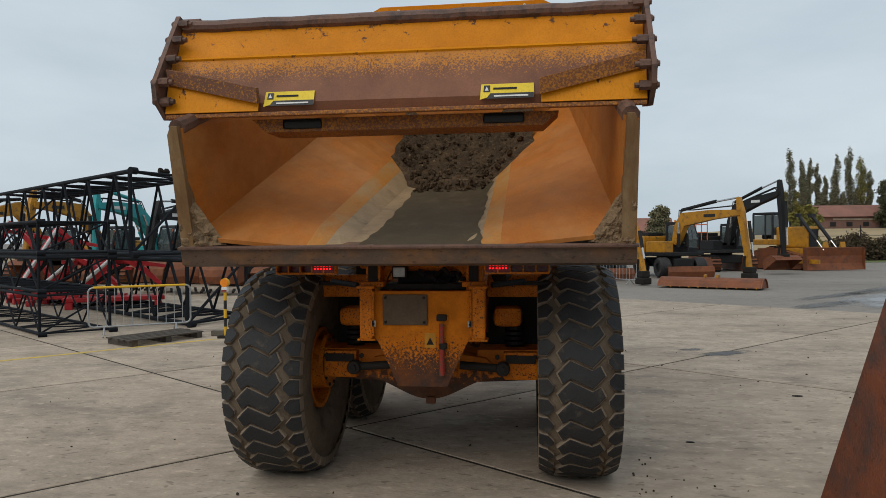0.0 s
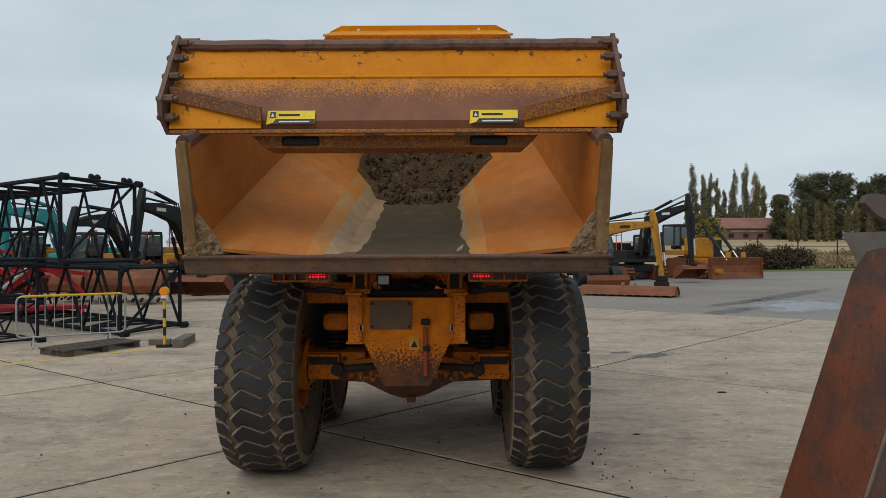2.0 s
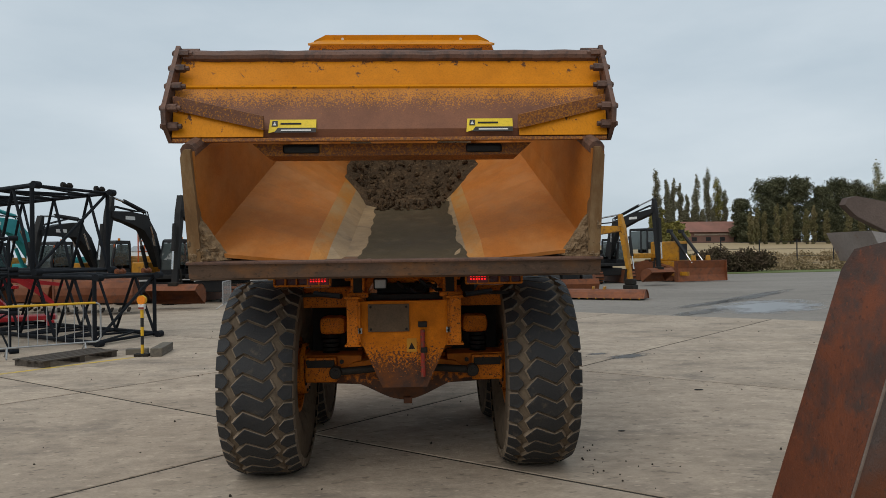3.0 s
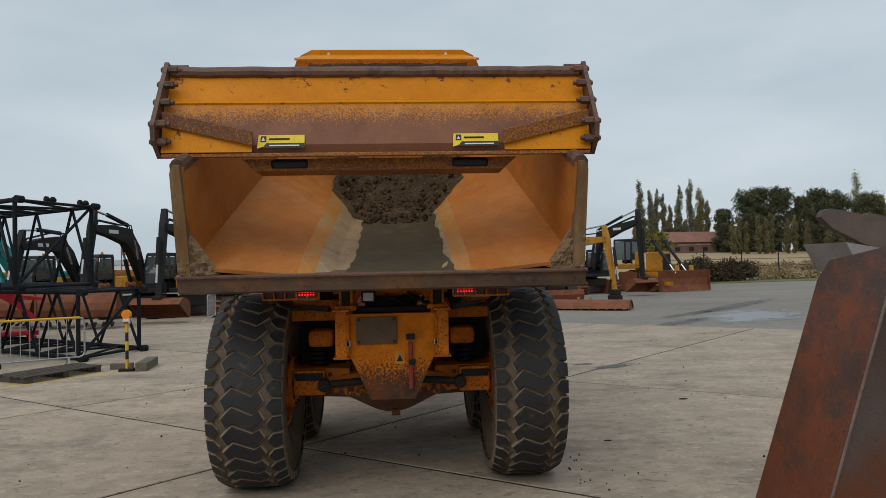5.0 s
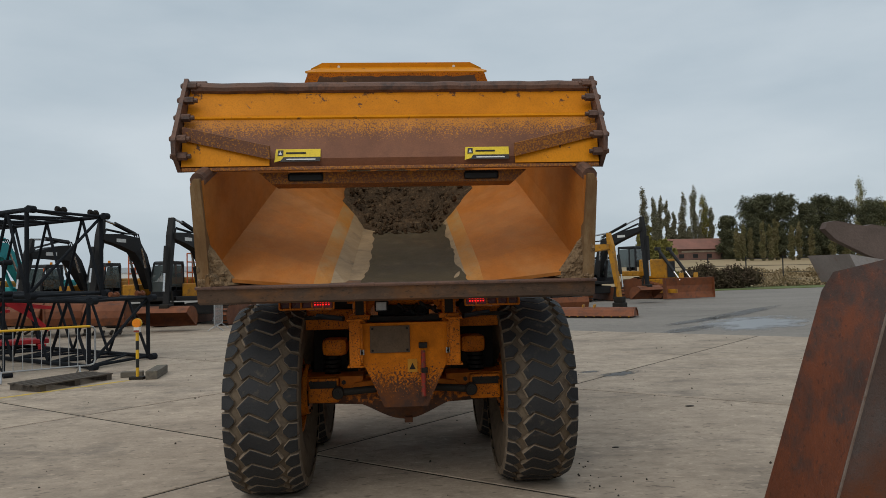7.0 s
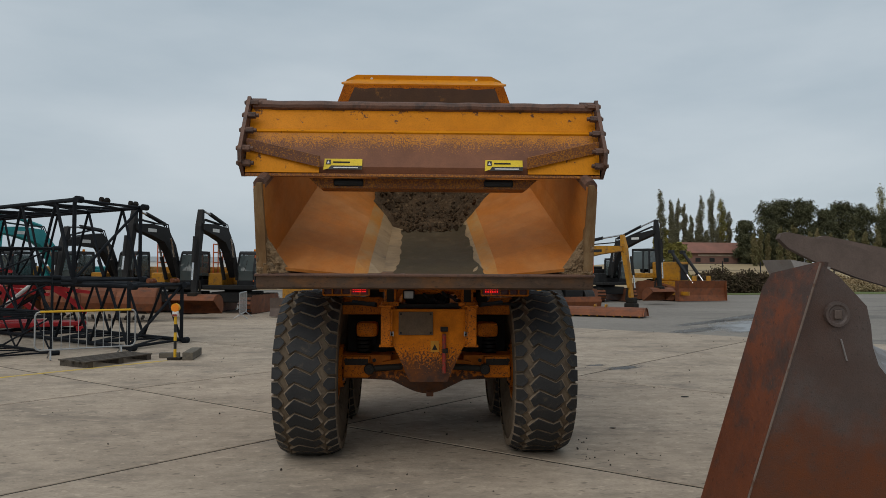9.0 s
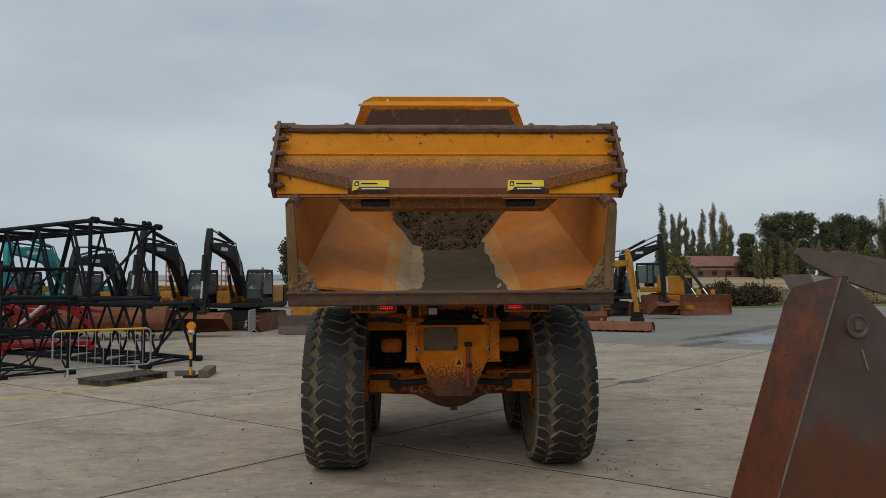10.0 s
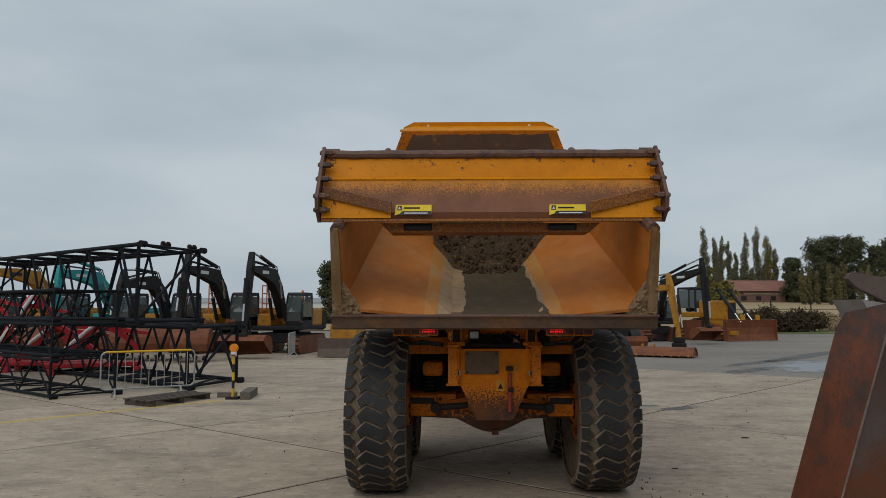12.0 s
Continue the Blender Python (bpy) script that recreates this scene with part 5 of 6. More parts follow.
def red_rig(m, label, h):
    """A folded red concrete boom on a low frame."""
    ob = thing("folded_boom", label, "boom rig", m, group="red booms")
    part("base_frame", B((0, 0, 0.28), (3.0, 0.9, 0.14), None, 0.03), M_RED, ob)
    for x in (-1.3, 1.3):
        for y in (-0.5, 0.5):
            part("leg", B((x, y, 0.1), (0.22, 0.22, 0.2), None, 0.02), M_RED, ob)
    part("mast", P(limb_outline([(-1.2, 0.4), (-0.5, h * 0.6), (0.1, h)], [0.1, 0.09, 0.06]), "y", -0.1, 0.1), M_RED, ob)
    part("boom_arm", P(limb_outline([(0.1, h), (0.9, h * 0.7), (1.5, 0.6)], [0.07, 0.09, 0.06]), "y", -0.3, -0.1), M_RED, ob)
    part("boom_arm", P(limb_outline([(-0.6, h * 0.9), (0.5, h * 0.85), (1.7, h * 0.75)], [0.06, 0.08, 0.05]), "y", 0.15, 0.35), M_RED, ob)
    part("delivery_pipe", T((-1.2, -0.25, 0.55), (0.1, -0.22, h + 0.05), 0.06, 10), M_WHITE, ob)
    part("cylinder", T((-0.9, 0, 0.6), (0.3, 0, h * 0.8), 0.07, 10), M_VGREY, ob)


for x, y, rz, h in ((-12.6, 15.2, 30, 1.7), (-14.4, 15.9, 10, 1.6), (-16.2, 17.2, 50, 2.6), (-18.6, 18.0, 20, 2.9)):
    red_rig(pose(x, y, 0, 0, 0, rz), "bright red folded boom rig behind the crane sections", h)

# right-hand row
excavator(pose(8.3, 33.3, 0, 0, 0, -52), "yellow wheeled digger with a yellow boom and small blade", M_CYEL, M_CYEL, ((0.5, 1.75), (1.1, 3.05), (4.5, 3.3)), (4.95, 0.62), "none", wheels=True, under=-22)
excavator(pose(3.8, 31.0, 0, 0, 0, -68), "yellow digger with its stick resting on the ground", M_CYEL, M_CYEL, ((0.6, 1.75), (2.0, 2.7), (4.6, 2.75)), (5.4, 0.6), "none", wheels=True)
excavator(pose(12.75, 40.0, 0, 0, 0, -65), "dark grey digger with a tall boom, orange ladder and ditching bucket", M_VGREY, M_VGREY, ((0.6, 1.75), (1.5, 3.75), (4.9, 4.55)), (5.15, 1.1), "bucket", width=1.9, rails=True, under=-16)

# wide grading bucket on the ground
gb = thing("grading_bucket", "wide rust-brown grading bucket lying on the asphalt", "digger bucket", pose(8.3, 24.1, -0.1, 0, 0, -27))
out = []
for k in range(10):
    a = radians(10 + 17 * k)
    out.append((0.75 * math.cos(a), 0.02 + 0.52 * math.sin(a)))
inn = [(x * 0.92, z * 0.92 + 0.01) for x, z in out[::-1]]
part("bucket_shell", P(out + inn, "x", -2.05, 2.05), M_RUSTF, gb)
for s in (-1, 1):
    part("bucket_lug", B((s * 0.25, 0.0, 0.55), (0.06, 0.4, 0.2), None, 0.02), M_CYEL, gb)
    part("bucket_end", P(out, "x", s * 2.0, s * 1.97), M_RUSTF, gb)
for k in range(11):
    part("bolt", T((-1.85 + 0.37 * k, -0.68, 0.16), (-1.85 + 0.37 * k, -0.72, 0.16), 0.03, 8), M_CYEL, gb)

# crawler dozer, its blade angled towards the yard
dz = thing("bulldozer", "yellow crawler bulldozer with a wide rusty blade", "bulldozer", pose(17.6, 41.9, 0, 0, 0, -52))
for s in (-1, 1):
    out = [(-2.5, 0.55), (-2.2, 0.05), (1.5, 0.05), (1.9, 0.5), (1.4, 0.95), (-0.6, 1.45), (-1.9, 1.15)]
    tk = part("track", P(out, "y", s * 1.1 - 0.3, s * 1.1 + 0.3), M_RUSTF, dz)
    for k in range(17):
        part("grouser", B((-2.1 + 0.22 * k, s * 1.1, 0.03), (0.05, 0.62, 0.06)), M_DARK, tk)
    for k in range(9):
        part("grouser", B((1.85 - 0.3 * k, s * 1.1, 0.72 + 0.094 * k), (0.1, 0.62, 0.06)), M_DARK, tk)
    part("push_arm", B((1.4, s * 1.5, 0.55), (2.8, 0.16, 0.26), None, 0.03), M_CYEL, dz)
    part("lift_cylinder", T((1.05, s * 0.72, 3.3), (2.15, s * 0.74, 1.85), 0.11, 12), M_BLACK, dz)
    part("lift_rod", T((2.1, s * 0.74, 1.92), (2.6, s * 0.76, 1.25), 0.055, 10), M_CHROME, dz)
    part("work_lamp", B((0.95, s * 0.72, 3.42), (0.26, 0.42, 0.24), None, 0.03), M_BLACK, dz)
    part("fender", B((-1.1, s * 1.05, 1.75), (1.9, 0.6, 0.35), None, 0.06), M_CYEL, dz)
part("bonnet", B((0.4, 0, 2.05), (2.2, 1.15, 1.35), None, 0.1), M_CYEL, dz)
part("radiator_grille", B((1.51, 0, 2.0), (0.03, 0.95, 1.1)), M_BLACK, dz)
part("belly", B((-0.2, 0, 0.95), (3.4, 1.6, 0.8), None, 0.05), M_CYEL, dz)
part("exhaust_pipe", T((0.5, 0.3, 2.7), (0.5, 0.3, 3.35), 0.07, 12), M_DARK, dz)
cabin = part("cab_frame", B((-1.55, 0, 3.62), (1.5, 1.5, 0.16), None, 0.05), M_BLACK, dz)
for cx in (-2.25, -1.35, -0.85):
    for s in (-1, 1):
        part("pillar", B((cx, s * 0.7, 2.75), (0.1, 0.1, 1.7)), M_BLACK, cabin)
part("windscreen", B((-0.86, 0, 2.85), (0.02, 1.25, 1.3)), M_GLASS, cabin)
for s in (-1, 1):
    part("side_window", B((-1.55, s * 0.72, 2.85), (1.3, 0.02, 1.3)), M_GLASS, cabin)
part("seat", B((-1.7, 0, 2.4), (0.5, 0.55, 0.9), None, 0.08), M_BLACK, cabin)
out = [(2.75, 0.03), (2.95, 0.03), (2.78, 0.45), (2.76, 0.9), (2.9, 1.4), (2.82, 1.42), (2.62, 0.9), (2.64, 0.45)]
blade = part("dozer_blade", P(out, "y", -2.0, 2.0), M_RUSTF, dz, "orange-brown rusty blade")
for s in (-1, 1):
    part("blade_ear", P([(2.7, 1.4), (2.85, 1.4), (2.8, 1.75)], "y", s * 0.6 - 0.17, s * 0.6 + 0.17), M_CYEL, blade)
    part("blade_end", P([(2.62, 0.03), (3.0, 0.03), (2.95, 1.42), (2.62, 1.42)], "y", s * 2.0, s * 2.04), M_RUSTF, blade)
blade.matrix_local = pose(2.85, 0, 0, 0, 0, -20) @ pose(-2.85, 0, 0)

# loose buckets among the left-hand machines
def loose_bucket(m, label):
    ob = thing("digger_bucket", label, "digger bucket", m, group="loose buckets")
    out = []
    for k in range(10):
        a = radians(-20 + 24 * k)
        out.append((0.65 * math.cos(a), 0.68 + 0.66 * math.sin(a)))
    inn = [(x * 0.93, 0.68 + (z - 0.68) * 0.93) for x, z in out[::-1]]
    part("bucket_shell", P(out + inn, "y", -0.75, 0.75), M_RUSTF, ob)
    for s in (-1, 1):
        part("bucket_side", P(out, "y", s * 0.75, s * 0.71), M_RUSTF, ob)
        part("bucket_ear", P([(-0.3, 1.2), (0.2, 1.2), (0.0, 1.6)], "y", s * 0.25, s * 0.3), M_RUSTF, ob)
    for k in range(5):
        part("tooth", B((0.58, -0.6 + k * 0.3, 0.42), (0.28, 0.09, 0.07), pose(0, 0, 0, 0, 20, 0)), M_DARK, ob)


for x, y, rz in ((-11.2, 20.2, -80), (-14.6, 21.5, -100), (-13.0, 20.8, -60), (-18.5, 22.5, -95)):
    loose_bucket(pose(x, y, 0, 0, 0, rz), "heavy rusty digger bucket standing on the yard")

# small dark dozer at the end of the left row
sd = thing("compact_loader", "small yellow loader with a dark front blade", "loader", pose(-5.45, 23.6, 0, 0, 0, -92))
part("loader_body", B((-0.6, 0, 0.95), (2.2, 1.3, 1.0), None, 0.1), M_CYEL, sd)
part("cab_frame", B((-0.7, 0, 1.9), (1.1, 1.1, 1.1), None, 0.08), M_BLACK, sd)
part("front_blade", P([(1.0, 0.05), (1.1, 0.05), (0.98, 0.4), (1.05, 0.85), (0.97, 0.85), (0.88, 0.4)], "y", -1.05, 1.05), M_FIN, sd)
for s in (-1, 1):
    part("track", P([(-1.6, 0.3), (-1.4, 0.02), (0.5, 0.02), (0.7, 0.3), (0.5, 0.6), (-1.4, 0.6)], "y", s * 0.75 - 0.2, s * 0.75 + 0.2), M_BLACK, sd)
    part("lift_arm", B((0.35, s * 0.6, 0.6), (1.3, 0.1, 0.16)), M_CYEL, sd)

# ---- yard edge: fence, verge, hedge, field ----
verge = solid("verge", prism(bmesh.new(), [(24, 52.5), (140, 76), (140, 90), (20, 62)], "z", -0.1, 0.03), M_GRASS, "rough green verge along the fence", "grass", kind="structure")
bm = bmesh.new()
nx, ny = 40, 20
grid = []
for j in range(ny + 1):
    row = []
    for i in range(nx + 1):
        x, y = -260 + 700 * i / nx, 62 + 150 * (j / ny) ** 1.3
        k = (y - 62) / 150
        row.append(bm.verts.new((x + 0.15 * (y - 62), y + 0.2 * max(0, x - 30) * 0.6, 0.04 + 4.2 * min(1, k * 1.5) * min(1, max(0.0, (x + 20) / 60)))))
    grid.append(row)
for j in range(ny):
    for i in range(nx):
        bm.faces.new((grid[j][i], grid[j][i + 1], grid[j + 1][i + 1], grid[j + 1][i]))
field = solid("field", bm, M_STUB, "pale stubble field rising behind the fence", "field", kind="structure")

fence = thing("fence", "dark wire fence on slim steel posts along the verge", "fence")
F0, F1 = Vector((25.7, 59.8, 0)), Vector((118.1, 76.3, 0))
nf = 22
for i in range(nf + 1):
    p = F0.lerp(F1, i / nf)
    part("post", T(p, p + Vector((0, 0, 3.05)), 0.06, 8), M_BLACK, fence)
for z in (0.7, 1.4, 2.1, 2.8):
    part("wire", T(F0 + Vector((0, 0, z)), F1 + Vector((0, 0, z)), 0.018, 6), M_BLACK, fence)


def leaf_cloud(name, blobs, count, size, mat, parent=None, seed=1, label="", category="", kind="", flat=1.0):
    """Many small leaves scattered in ellipsoids (centre, radii), denser near the skin."""
    rng = np.random.default_rng(seed)
    vol = np.array([b[1][0] * b[1][1] * b[1][2] for b in blobs]) ** 0.7
    pick = rng.choice(len(blobs), count, p=vol / vol.sum())
    cen = np.array([b[0] for b in blobs], float)[pick]
    rad = np.array([b[1] for b in blobs], float)[pick]
    d = rng.normal(size=(count, 3))
    d /= np.linalg.norm(d, axis=1)[:, None]
    p = cen + d * rad * (rng.random((count, 1)) ** 0.45) * rng.uniform(0.8, 1.22, (count, 1))
    a = rng.normal(size=(count, 3))
    a /= np.linalg.norm(a, axis=1)[:, None]
    b = np.cross(a, rng.normal(size=(count, 3)))
    b /= np.linalg.norm(b, axis=1)[:, None]
    s = size * rng.uniform(0.5, 1.4, (count, 1))
    v = np.stack([p - a * s, p + b * s * 0.55, p + a * s, p - b * s * 0.55], 1).reshape(-1, 3)
    v[:, 2] = np.maximum(v[:, 2], 0.03)
    me = bpy.data.meshes.new(name)
    me.from_pydata(v.tolist(), [], (np.arange(count * 4).reshape(-1, 4)).tolist())
    me.materials.append(mat)
    ob = new(name, me)
    ob.parent = parent
    if label:
        tagged(ob, label, category, kind=kind)
    elif kind:
        ob["kind"] = kind
    return ob


def trunk(ob, h, r, limbs, rng, spread):
    bm = bmesh.new()
    pts = [Vector((0, 0, -0.1)), Vector((rng.uniform(-0.2, 0.2), rng.uniform(-0.2, 0.2), h * 0.4)), Vector((rng.uniform(-0.3, 0.3), rng.uniform(-0.3, 0.3), h * 0.9))]
    tube(bm, pts[0], pts[1], r, 8, r * 0.7)
    tube(bm, pts[1], pts[2], r * 0.7, 8, r * 0.15)
    part("trunk", bm, M_BARK, ob)
    for k in range(limbs):
        z = h * rng.uniform(0.2, 0.7)
        a = rng.uniform(0, 6.28)
        base = pts[0].lerp(pts[2], z / (h * 0.9))
        tip = base + Vector((math.cos(a) * spread, math.sin(a) * spread, h * rng.uniform(0.12, 0.25)))
        part("limb", T(base, tip, r * 0.3, 6, r * 0.08), M_BARK, ob)


def poplar(x, y, z, h, w, seed, mat, label="slim tall poplar with thinning grey-green leaves"):
    rng = random.Random(seed)
    ob = thing("poplar_tree", label, "tree", pose(x, y, z), group="poplars")
    trunk(ob, h, h * 0.014, 7, rng, w * 0.35)
    blobs = []
    for k in range(16):
        t = k / 15
        rr = w * (0.45 + 0.55 * math.sin(math.pi * (0.15 + 0.8 * t))) * rng.uniform(0.5, 0.9)
        blobs.append(((rng.uniform(-0.3, 0.3) * w, rng.uniform(-0.3, 0.3) * w, h * (0.1 + 0.86 * t)), (rr * 0.8, rr * 0.8, h * 0.08)))
    leaf_cloud("crown", blobs, 5200, 0.17, mat, ob, seed)


def broad_tree(x, y, z, h, w, seed, mat, label):
    rng = random.Random(seed)
    ob = thing("tree", label, "tree", pose(x, y, z), group="trees behind the field")
    trunk(ob, h * 0.8, h * 0.025, 8, rng, w * 0.4)
    blobs = []
    for k in range(90):
        a, rr, t = rng.uniform(0, 6.28), w * rng.uniform(0.1, 0.72), rng.uniform(0.06, 0.92)
        f = math.sin(math.pi * min(1, 0.3 + 0.62 * t)) ** 0.5
        s = w * rng.uniform(0.26, 0.42)
        blobs.append(((rr * f * math.cos(a), rr * f * math.sin(a), h * t), (s, s, s * 0.75)))
    leaf_cloud("crown", blobs, 15000, 0.21, mat, ob, seed)


# poplars behind the brick building
for i, (x, h, w) in enumerate(((60.0, 18.6, 2.0), (62.6, 16.2, 1.45), (64.2, 16.5, 1.4), (65.9, 15.4, 1.4), (67.7, 12.4, 1.3), (70.1, 17.5, 1.55), (73.0, 19.0, 1.6), (75.3, 16.6, 2.0), (77.0, 13.4, 1.3),
                              (61.2, 9.5, 1.6), (63.4, 10.5, 1.6), (66.8, 9.0, 1.5), (69.0, 9.5, 1.4), (71.6, 9.0, 1.5), (74.2, 10.0, 1.5), (58.6, 9.0, 1.4))):
    poplar(x, 165, 3.0, h, w, 40 + i, M_LEAFP if i not in (7, 9, 15) else M_LEAFY)
for i, (x, h, w) in enumerate(((70.6, 7.0, 1.0), (72.3, 8.0, 1.0), (74.4, 7.2, 0.9), (76.0, 8.6, 0.9), (78.3, 7.8, 1.0), (80.0, 9.0, 1.0), (82.4, 7.5, 0.9), (84.6, 8.2, 1.0), (88.0, 7.4, 0.9), (91.5, 8.0, 1.0), (95.0, 7.6, 1.0), (98.4, 8.2, 1.0))):
    poplar(x, 138 + (i % 3), 2.7, h, w, 140 + i, M_SHRUB, "slender fading yellow-brown shrub at the field edge")
for i, (x, y, h, w, m) in enumerate(((75.2, 152, 10.8, 2.9, M_LEAF), (80.6, 152, 15.2, 4.0, M_LEAF), (84.6, 154, 16.2, 4.2, M_LEAF), (88.6, 152, 16.2, 4.0, M_LEAF), (94.5, 152, 13.8, 3.8, M_LEAF), (98.4, 152, 15.6, 4.4, M_LEAF), (103.4, 153, 15.0, 4.6, M_LEAF), (110, 152, 14.5, 5.2, M_LEAF), (123, 167, 15.0, 3.8, M_LEAFY), (119, 150, 12.0, 5.0, M_LEAF), (129, 152, 14.5, 6.0, M_LEAF), (141, 152, 15.0, 7.0, M_LEAF), (155, 150, 15.0, 8.0, M_LEAF), (169, 152, 16.0, 8.0, M_LEAF), (184, 150, 15.0, 8.0, M_LEAF))):
    broad_tree(x, y, 3.2, h, w, 80 + i, m, "dark green broad tree behind the stubble field" if m is M_LEAF else "yellowing slender tree at the field edge")
poplar(118.5, 168, 3.0, 20.5, 2.6, 77, M_LEAFY, "tall yellowing poplar behind the dark trees")
broad_tree(-18.2, 92, 0, 9.2, 2.7, 7, M_LEAF, "small green tree beyond the yard")
broad_tree(21.7, 51.0, 0, 4.4, 1.4, 11, M_LEAFY, "yellow-green bush behind the bulldozer")
broad_tree(24.4, 128, 0, 7.9, 2.8, 13, M_LEAFP, "thin grey-green tree far behind the diggers")
blobs = [((26.9 + k * 1.15 + 0.3 * math.sin(k * 3), 57.0 + k * 0.27, 0.8 + 0.3 * math.sin(k * 1.7)), (1.4, 1.0, 1.15 + 0.3 * math.sin(k * 2.3))) for k in range(6)]
blobs += [((24.6 + k * 1.0, 56.5 + k * 0.2, 0.6), (0.9, 0.8, 0.7)) for k in range(3)]
leaf_cloud("bramble_hedge", blobs, 17000, 0.13, M_HEDGE, None, 3, "tangled dark brown bramble hedge along the fence", "hedge", "stuff")
blobs = [((35.8 + k * 1.9 + 0.3 * math.sin(k * 3), 60.7 + k * 0.42, 0.3 + 0.2 * math.sin(k * 1.7)), (1.6, 1.3, 0.6 + 0.25 * math.sin(k * 2.3))) for k in range(34)]
leaf_cloud("dry_weed", blobs, 26000, 0.11, M_WEED, None, 4, "dry brown weeds and grass behind the fence", "weeds", "stuff")
blobs = [((33.0 + k * 1.5, 73.5 + k * 0.3 + 2.0 * math.sin(k * 2.1), 1.0 + 0.15 * math.sin(k * 1.3)), (1.3, 2.6, 0.75)) for k in range(50)]
leaf_cloud("corn_stubble", blobs, 30000, 0.14, M_WEED, None, 9, "dry pale corn stubble in the field behind the fence", "stubble", "stuff")

# brick farm building with a tiled roof
barn = thing("brick_barn", "long low red-brick barn with a clay tile roof", "barn", pose(76.0, 158.0, 2.9, 0, 0, 4))
part("wall", B((0, 0, 1.6), (28, 9, 3.6)), M_BRICK, barn)
part("roof", P([(-5.2, 3.3), (5.2, 3.3), (0, 5.9)], "x", -14.4, 14.4), M_ROOF, barn)
part("eave_band", B((0.5, -4.55, 2.75), (25, 0.12, 0.4)), M_CONC, barn, "pale band under the eaves")
for k in range(8):
    part("window", B((-12 + k * 3.4, -4.53, 1.7), (1.2, 0.1, 0.9)), M_INK, barn)
farm = thing("low_house", "low red-roofed house far behind the diggers", "house", pose(24, 175, 0.0))
part("wall", B((0, 0, 2), (22, 8, 4)), M_BRICK, farm)
part("roof", P([(-4.6, 3.8), (4.6, 3.8), (0, 7.0)], "x", -11.4, 11.4), M_ROOF, farm)
shed = thing("white_shed", "long pale shed far beyond the yard", "shed", pose(-62, 230, 0))
part("wall", B((0, 0, 2.2), (60, 10, 4.4)), M_WHITE, shed)
part("roof", P([(-5.3, 4.3), (5.3, 4.3), (0, 6.0)], "x", -30.5, 30.5), M_GALV, shed)

# ---- stains, paint and litter on the ground ----
def puddle(name, c, rx, ry, rot, mat, label, seed, z=0.004):
    rg = random.Random(seed)
    bm = bmesh.new()
    n = 40
    vs = []
    for i in range(n):
        a = 2 * math.pi * i / n
        k = 1 + 0.28 * noise.noise((math.cos(a) * 1.6, math.sin(a) * 1.6, seed)) + rg.uniform(-0.05, 0.05)
        vs.append(bm.verts.new((k * math.cos(a), k * math.sin(a), 0)))
    bm.faces.new(vs)
    solid(name, bm, mat, label, "stain", pose(c[0], c[1], z, 0, 0, rot) @ Matrix.Diagonal((rx, ry, 1, 1)), kind="structure")


puddle("wet_patch", (13.1, 18.5), 4.6, 2.0, 48, M_WETSHEEN, "shallow wet patch with the sky's pale sheen in its colour", 2)
puddle("wet_patch", (9.8, 16.6), 2.4, 0.5, 44, M_DAMP, "damp dark streak on the yard", 6)
puddle("wet_patch", (15.4, 24.2), 7.5, 0.6, 48, M_DAMP, "long damp streak across the yard", 8)
puddle("wet_patch", (11.6, 20.2), 3.6, 0.45, 44, M_DAMP, "thin damp streak across the yard", 9)
puddle("oil_stain", (4.35, 6.95), 0.7, 0.25, 30, M_OIL, "dark oily stain on the concrete", 3)
puddle("oil_stain", (3.85, 7.35), 0.35, 0.14, 20, M_OIL, "small dark stain on the concrete", 4)
bm = bmesh.new()
prism(bm, [(-9.6, 4.1), (-5.9, 8.2), (-5.8, 8.12), (-9.5, 4.0)], "z", -0.01, 0.003)
solid("yellow_line", bm, M_YPAINT, "faded yellow paint line on the concrete", "road marking", kind="structure")
rg = random.Random(12)
bm = bmesh.new()
for i in range(200):
    x, y = rg.uniform(-6, 10), rg.uniform(-3, 16)
    r = rg.choice((0.005, 0.006, 0.008, 0.01, 0.014))
    mm = Matrix.Translation((x, y, r * 0.5)) @ Euler((rg.random() * 3, rg.random() * 3, 0)).to_matrix().to_4x4() @ Matrix.Diagonal((1.5, 1.0, 0.7, 1))
    bmesh.ops.create_icosphere(bm, subdivisions=1, radius=r, matrix=mm)
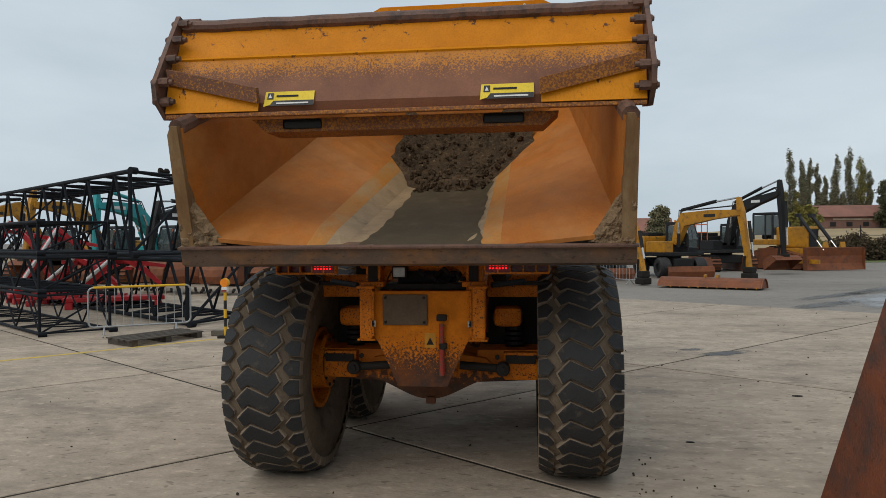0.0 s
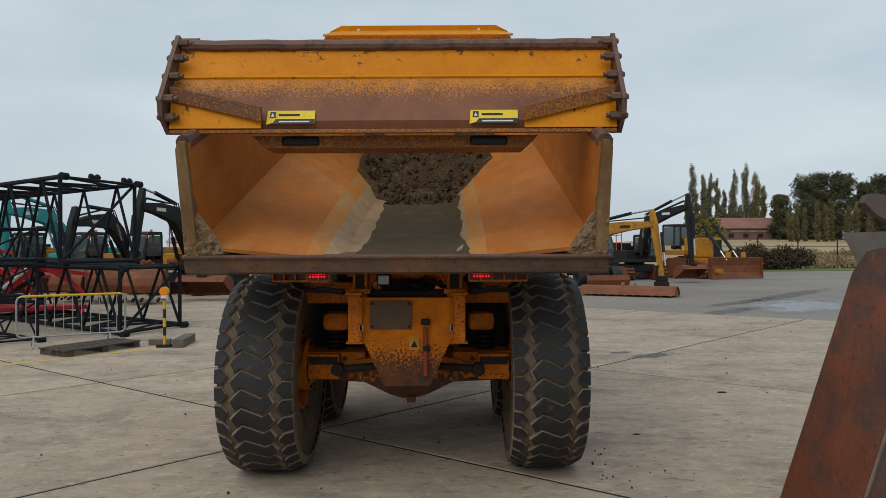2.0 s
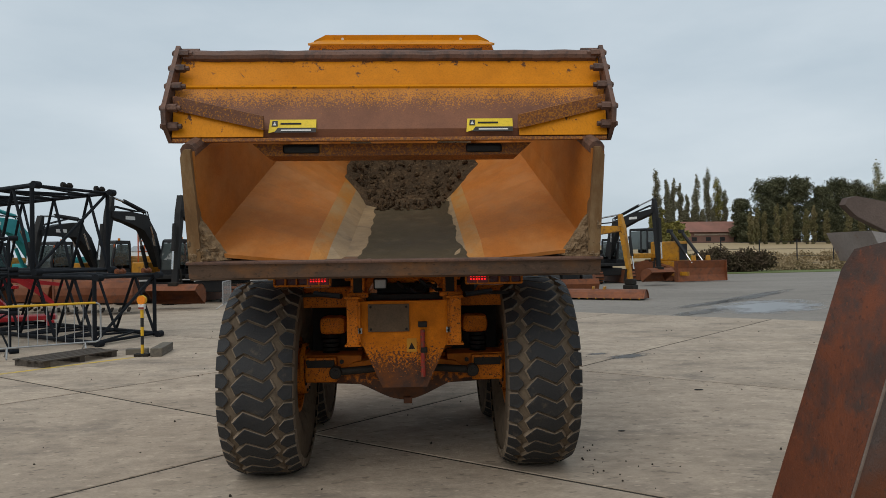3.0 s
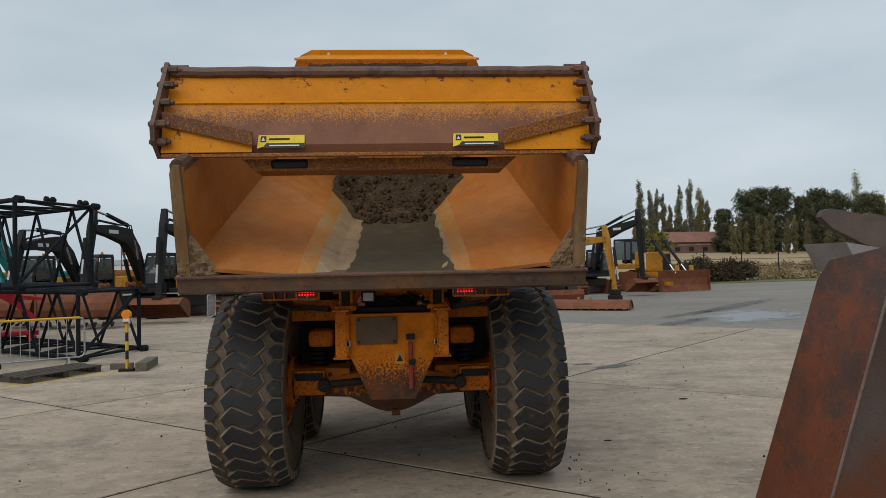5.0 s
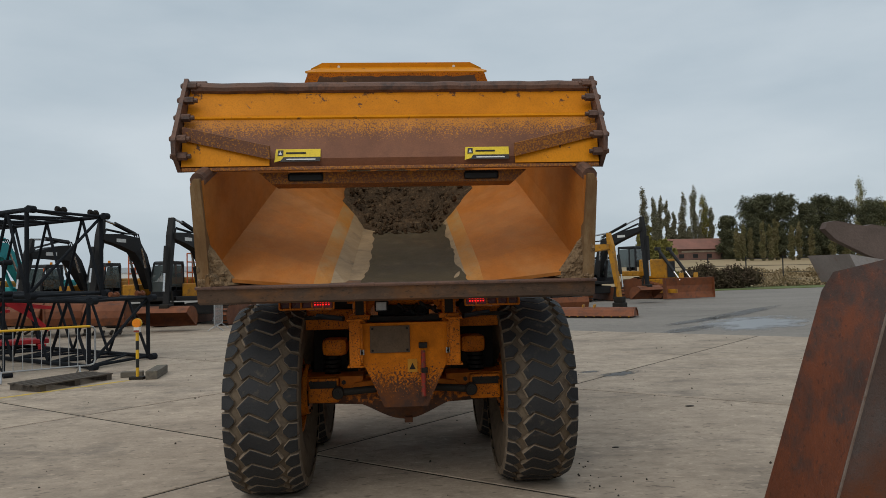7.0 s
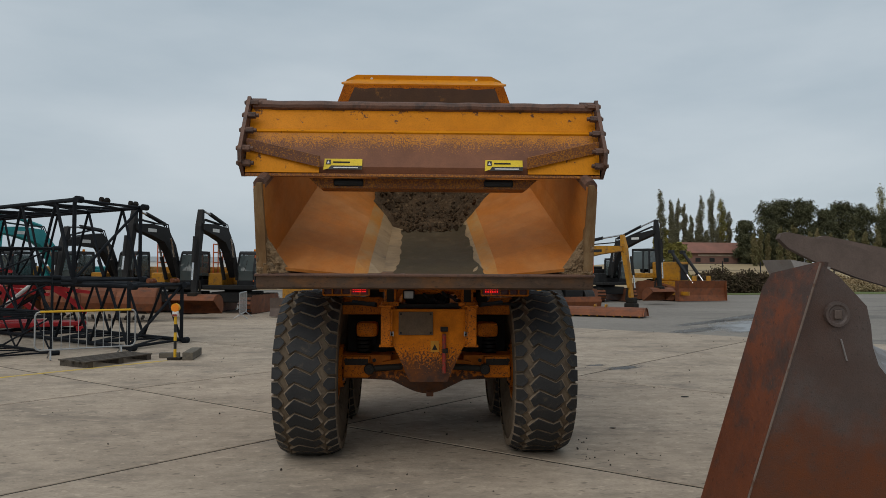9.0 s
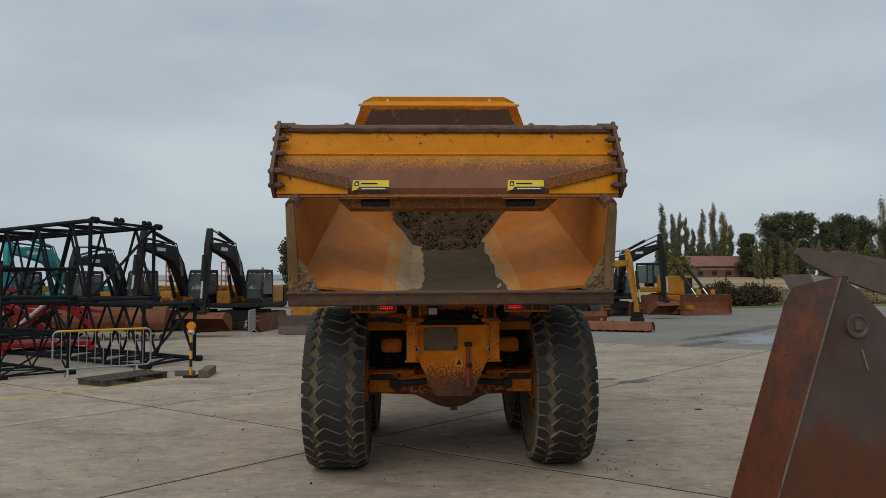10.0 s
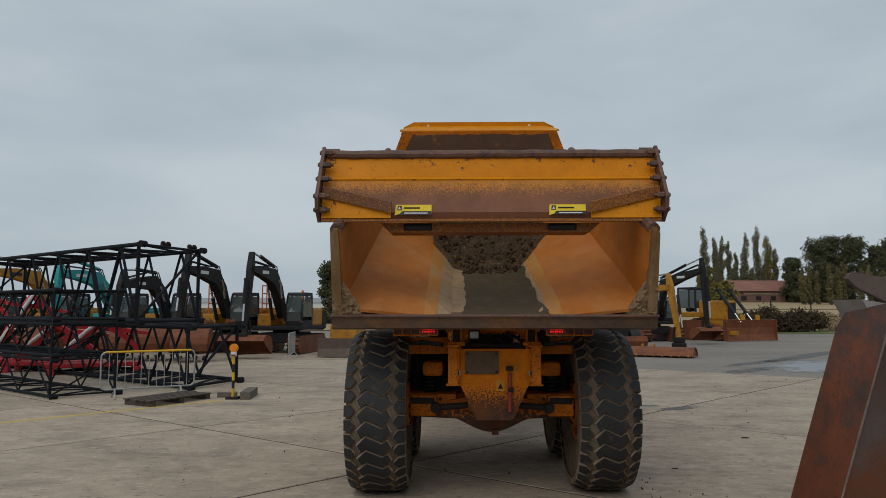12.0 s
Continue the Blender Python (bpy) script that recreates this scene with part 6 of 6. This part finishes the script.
for i in range(16):
    x, y = 1.75 + abs(rg.gauss(0, 0.28)), rg.gauss(0.1, 0.4)
    bmesh.ops.create_icosphere(bm, subdivisions=1, radius=rg.uniform(0.005, 0.012), matrix=Matrix.Translation((x, y, 0.006)))
solid("mud_crumbs", bm, M_JOINT, "scattered dark mud crumbs and pebbles on the concrete", "crumbs", kind="stuff")
for i, (x, y, r) in enumerate(((4.35, 3.44, 0.032), (2.5, 1.15, 0.022))):
    bm = bmesh.new()
    bmesh.ops.create_icosphere(bm, subdivisions=2, radius=r, matrix=Matrix.Translation((x, y, r * 0.2)) @ Matrix.Diagonal((2.2, 1.0, 0.35, 1)))
    for v in bm.verts:
        v.co += Vector((noise.noise(v.co * 40), noise.noise(v.co * 40 + Vector((9, 0, 0))), 0)) * r * 0.4
    solid("mud_clod", bm, M_DARK, "flat dark mud clod on the concrete", "clod", group="clods")

# ---- concrete slabs, laid on the ground ----
pavement = tagged(new("pavement", mesh_of(prism(bmesh.new(), [tuple(grid_point(a, b)) for a, b in ((-33.9, -37.5), (17.45, -37.5), (17.45, 41.0), (-33.9, 41.0))], "z", -0.3, -0.008), "pavement", M_JOINT)),
                  "jointed concrete yard slabs, stained and dusty", "pavement", kind="structure")
A0, DA, B0, DB = 0.44, 5.67, 1.8, 4.9
slab_me = None
for i in range(-6, 3):
    for j in range(-8, 8):
        a, b = A0 + DA * i, B0 + DB * j
        c = grid_point(a + DA / 2, b + DB / 2)
        if slab_me is None:
            g = 0.026
            corners = [grid_point(a + u, b + v) - c for u, v in ((g, g), (DA - g, g), (DA - g, DB - g), (g, DB - g))]
            bm = prism(bmesh.new(), [tuple(p) for p in corners], "z", -0.15, 0.0)
            top = [e for e in bm.edges if all(abs(v.co.z) < 1e-6 for v in e.verts)]
            bmesh.ops.bevel(bm, geom=top, offset=0.006, segments=1, affect='EDGES')
            slab_me = mesh_of(bm, "slab", M_CONC)
        o = new("slab", slab_me)
        o.parent = pavement
        o.location = (c[0], c[1], 0.0)
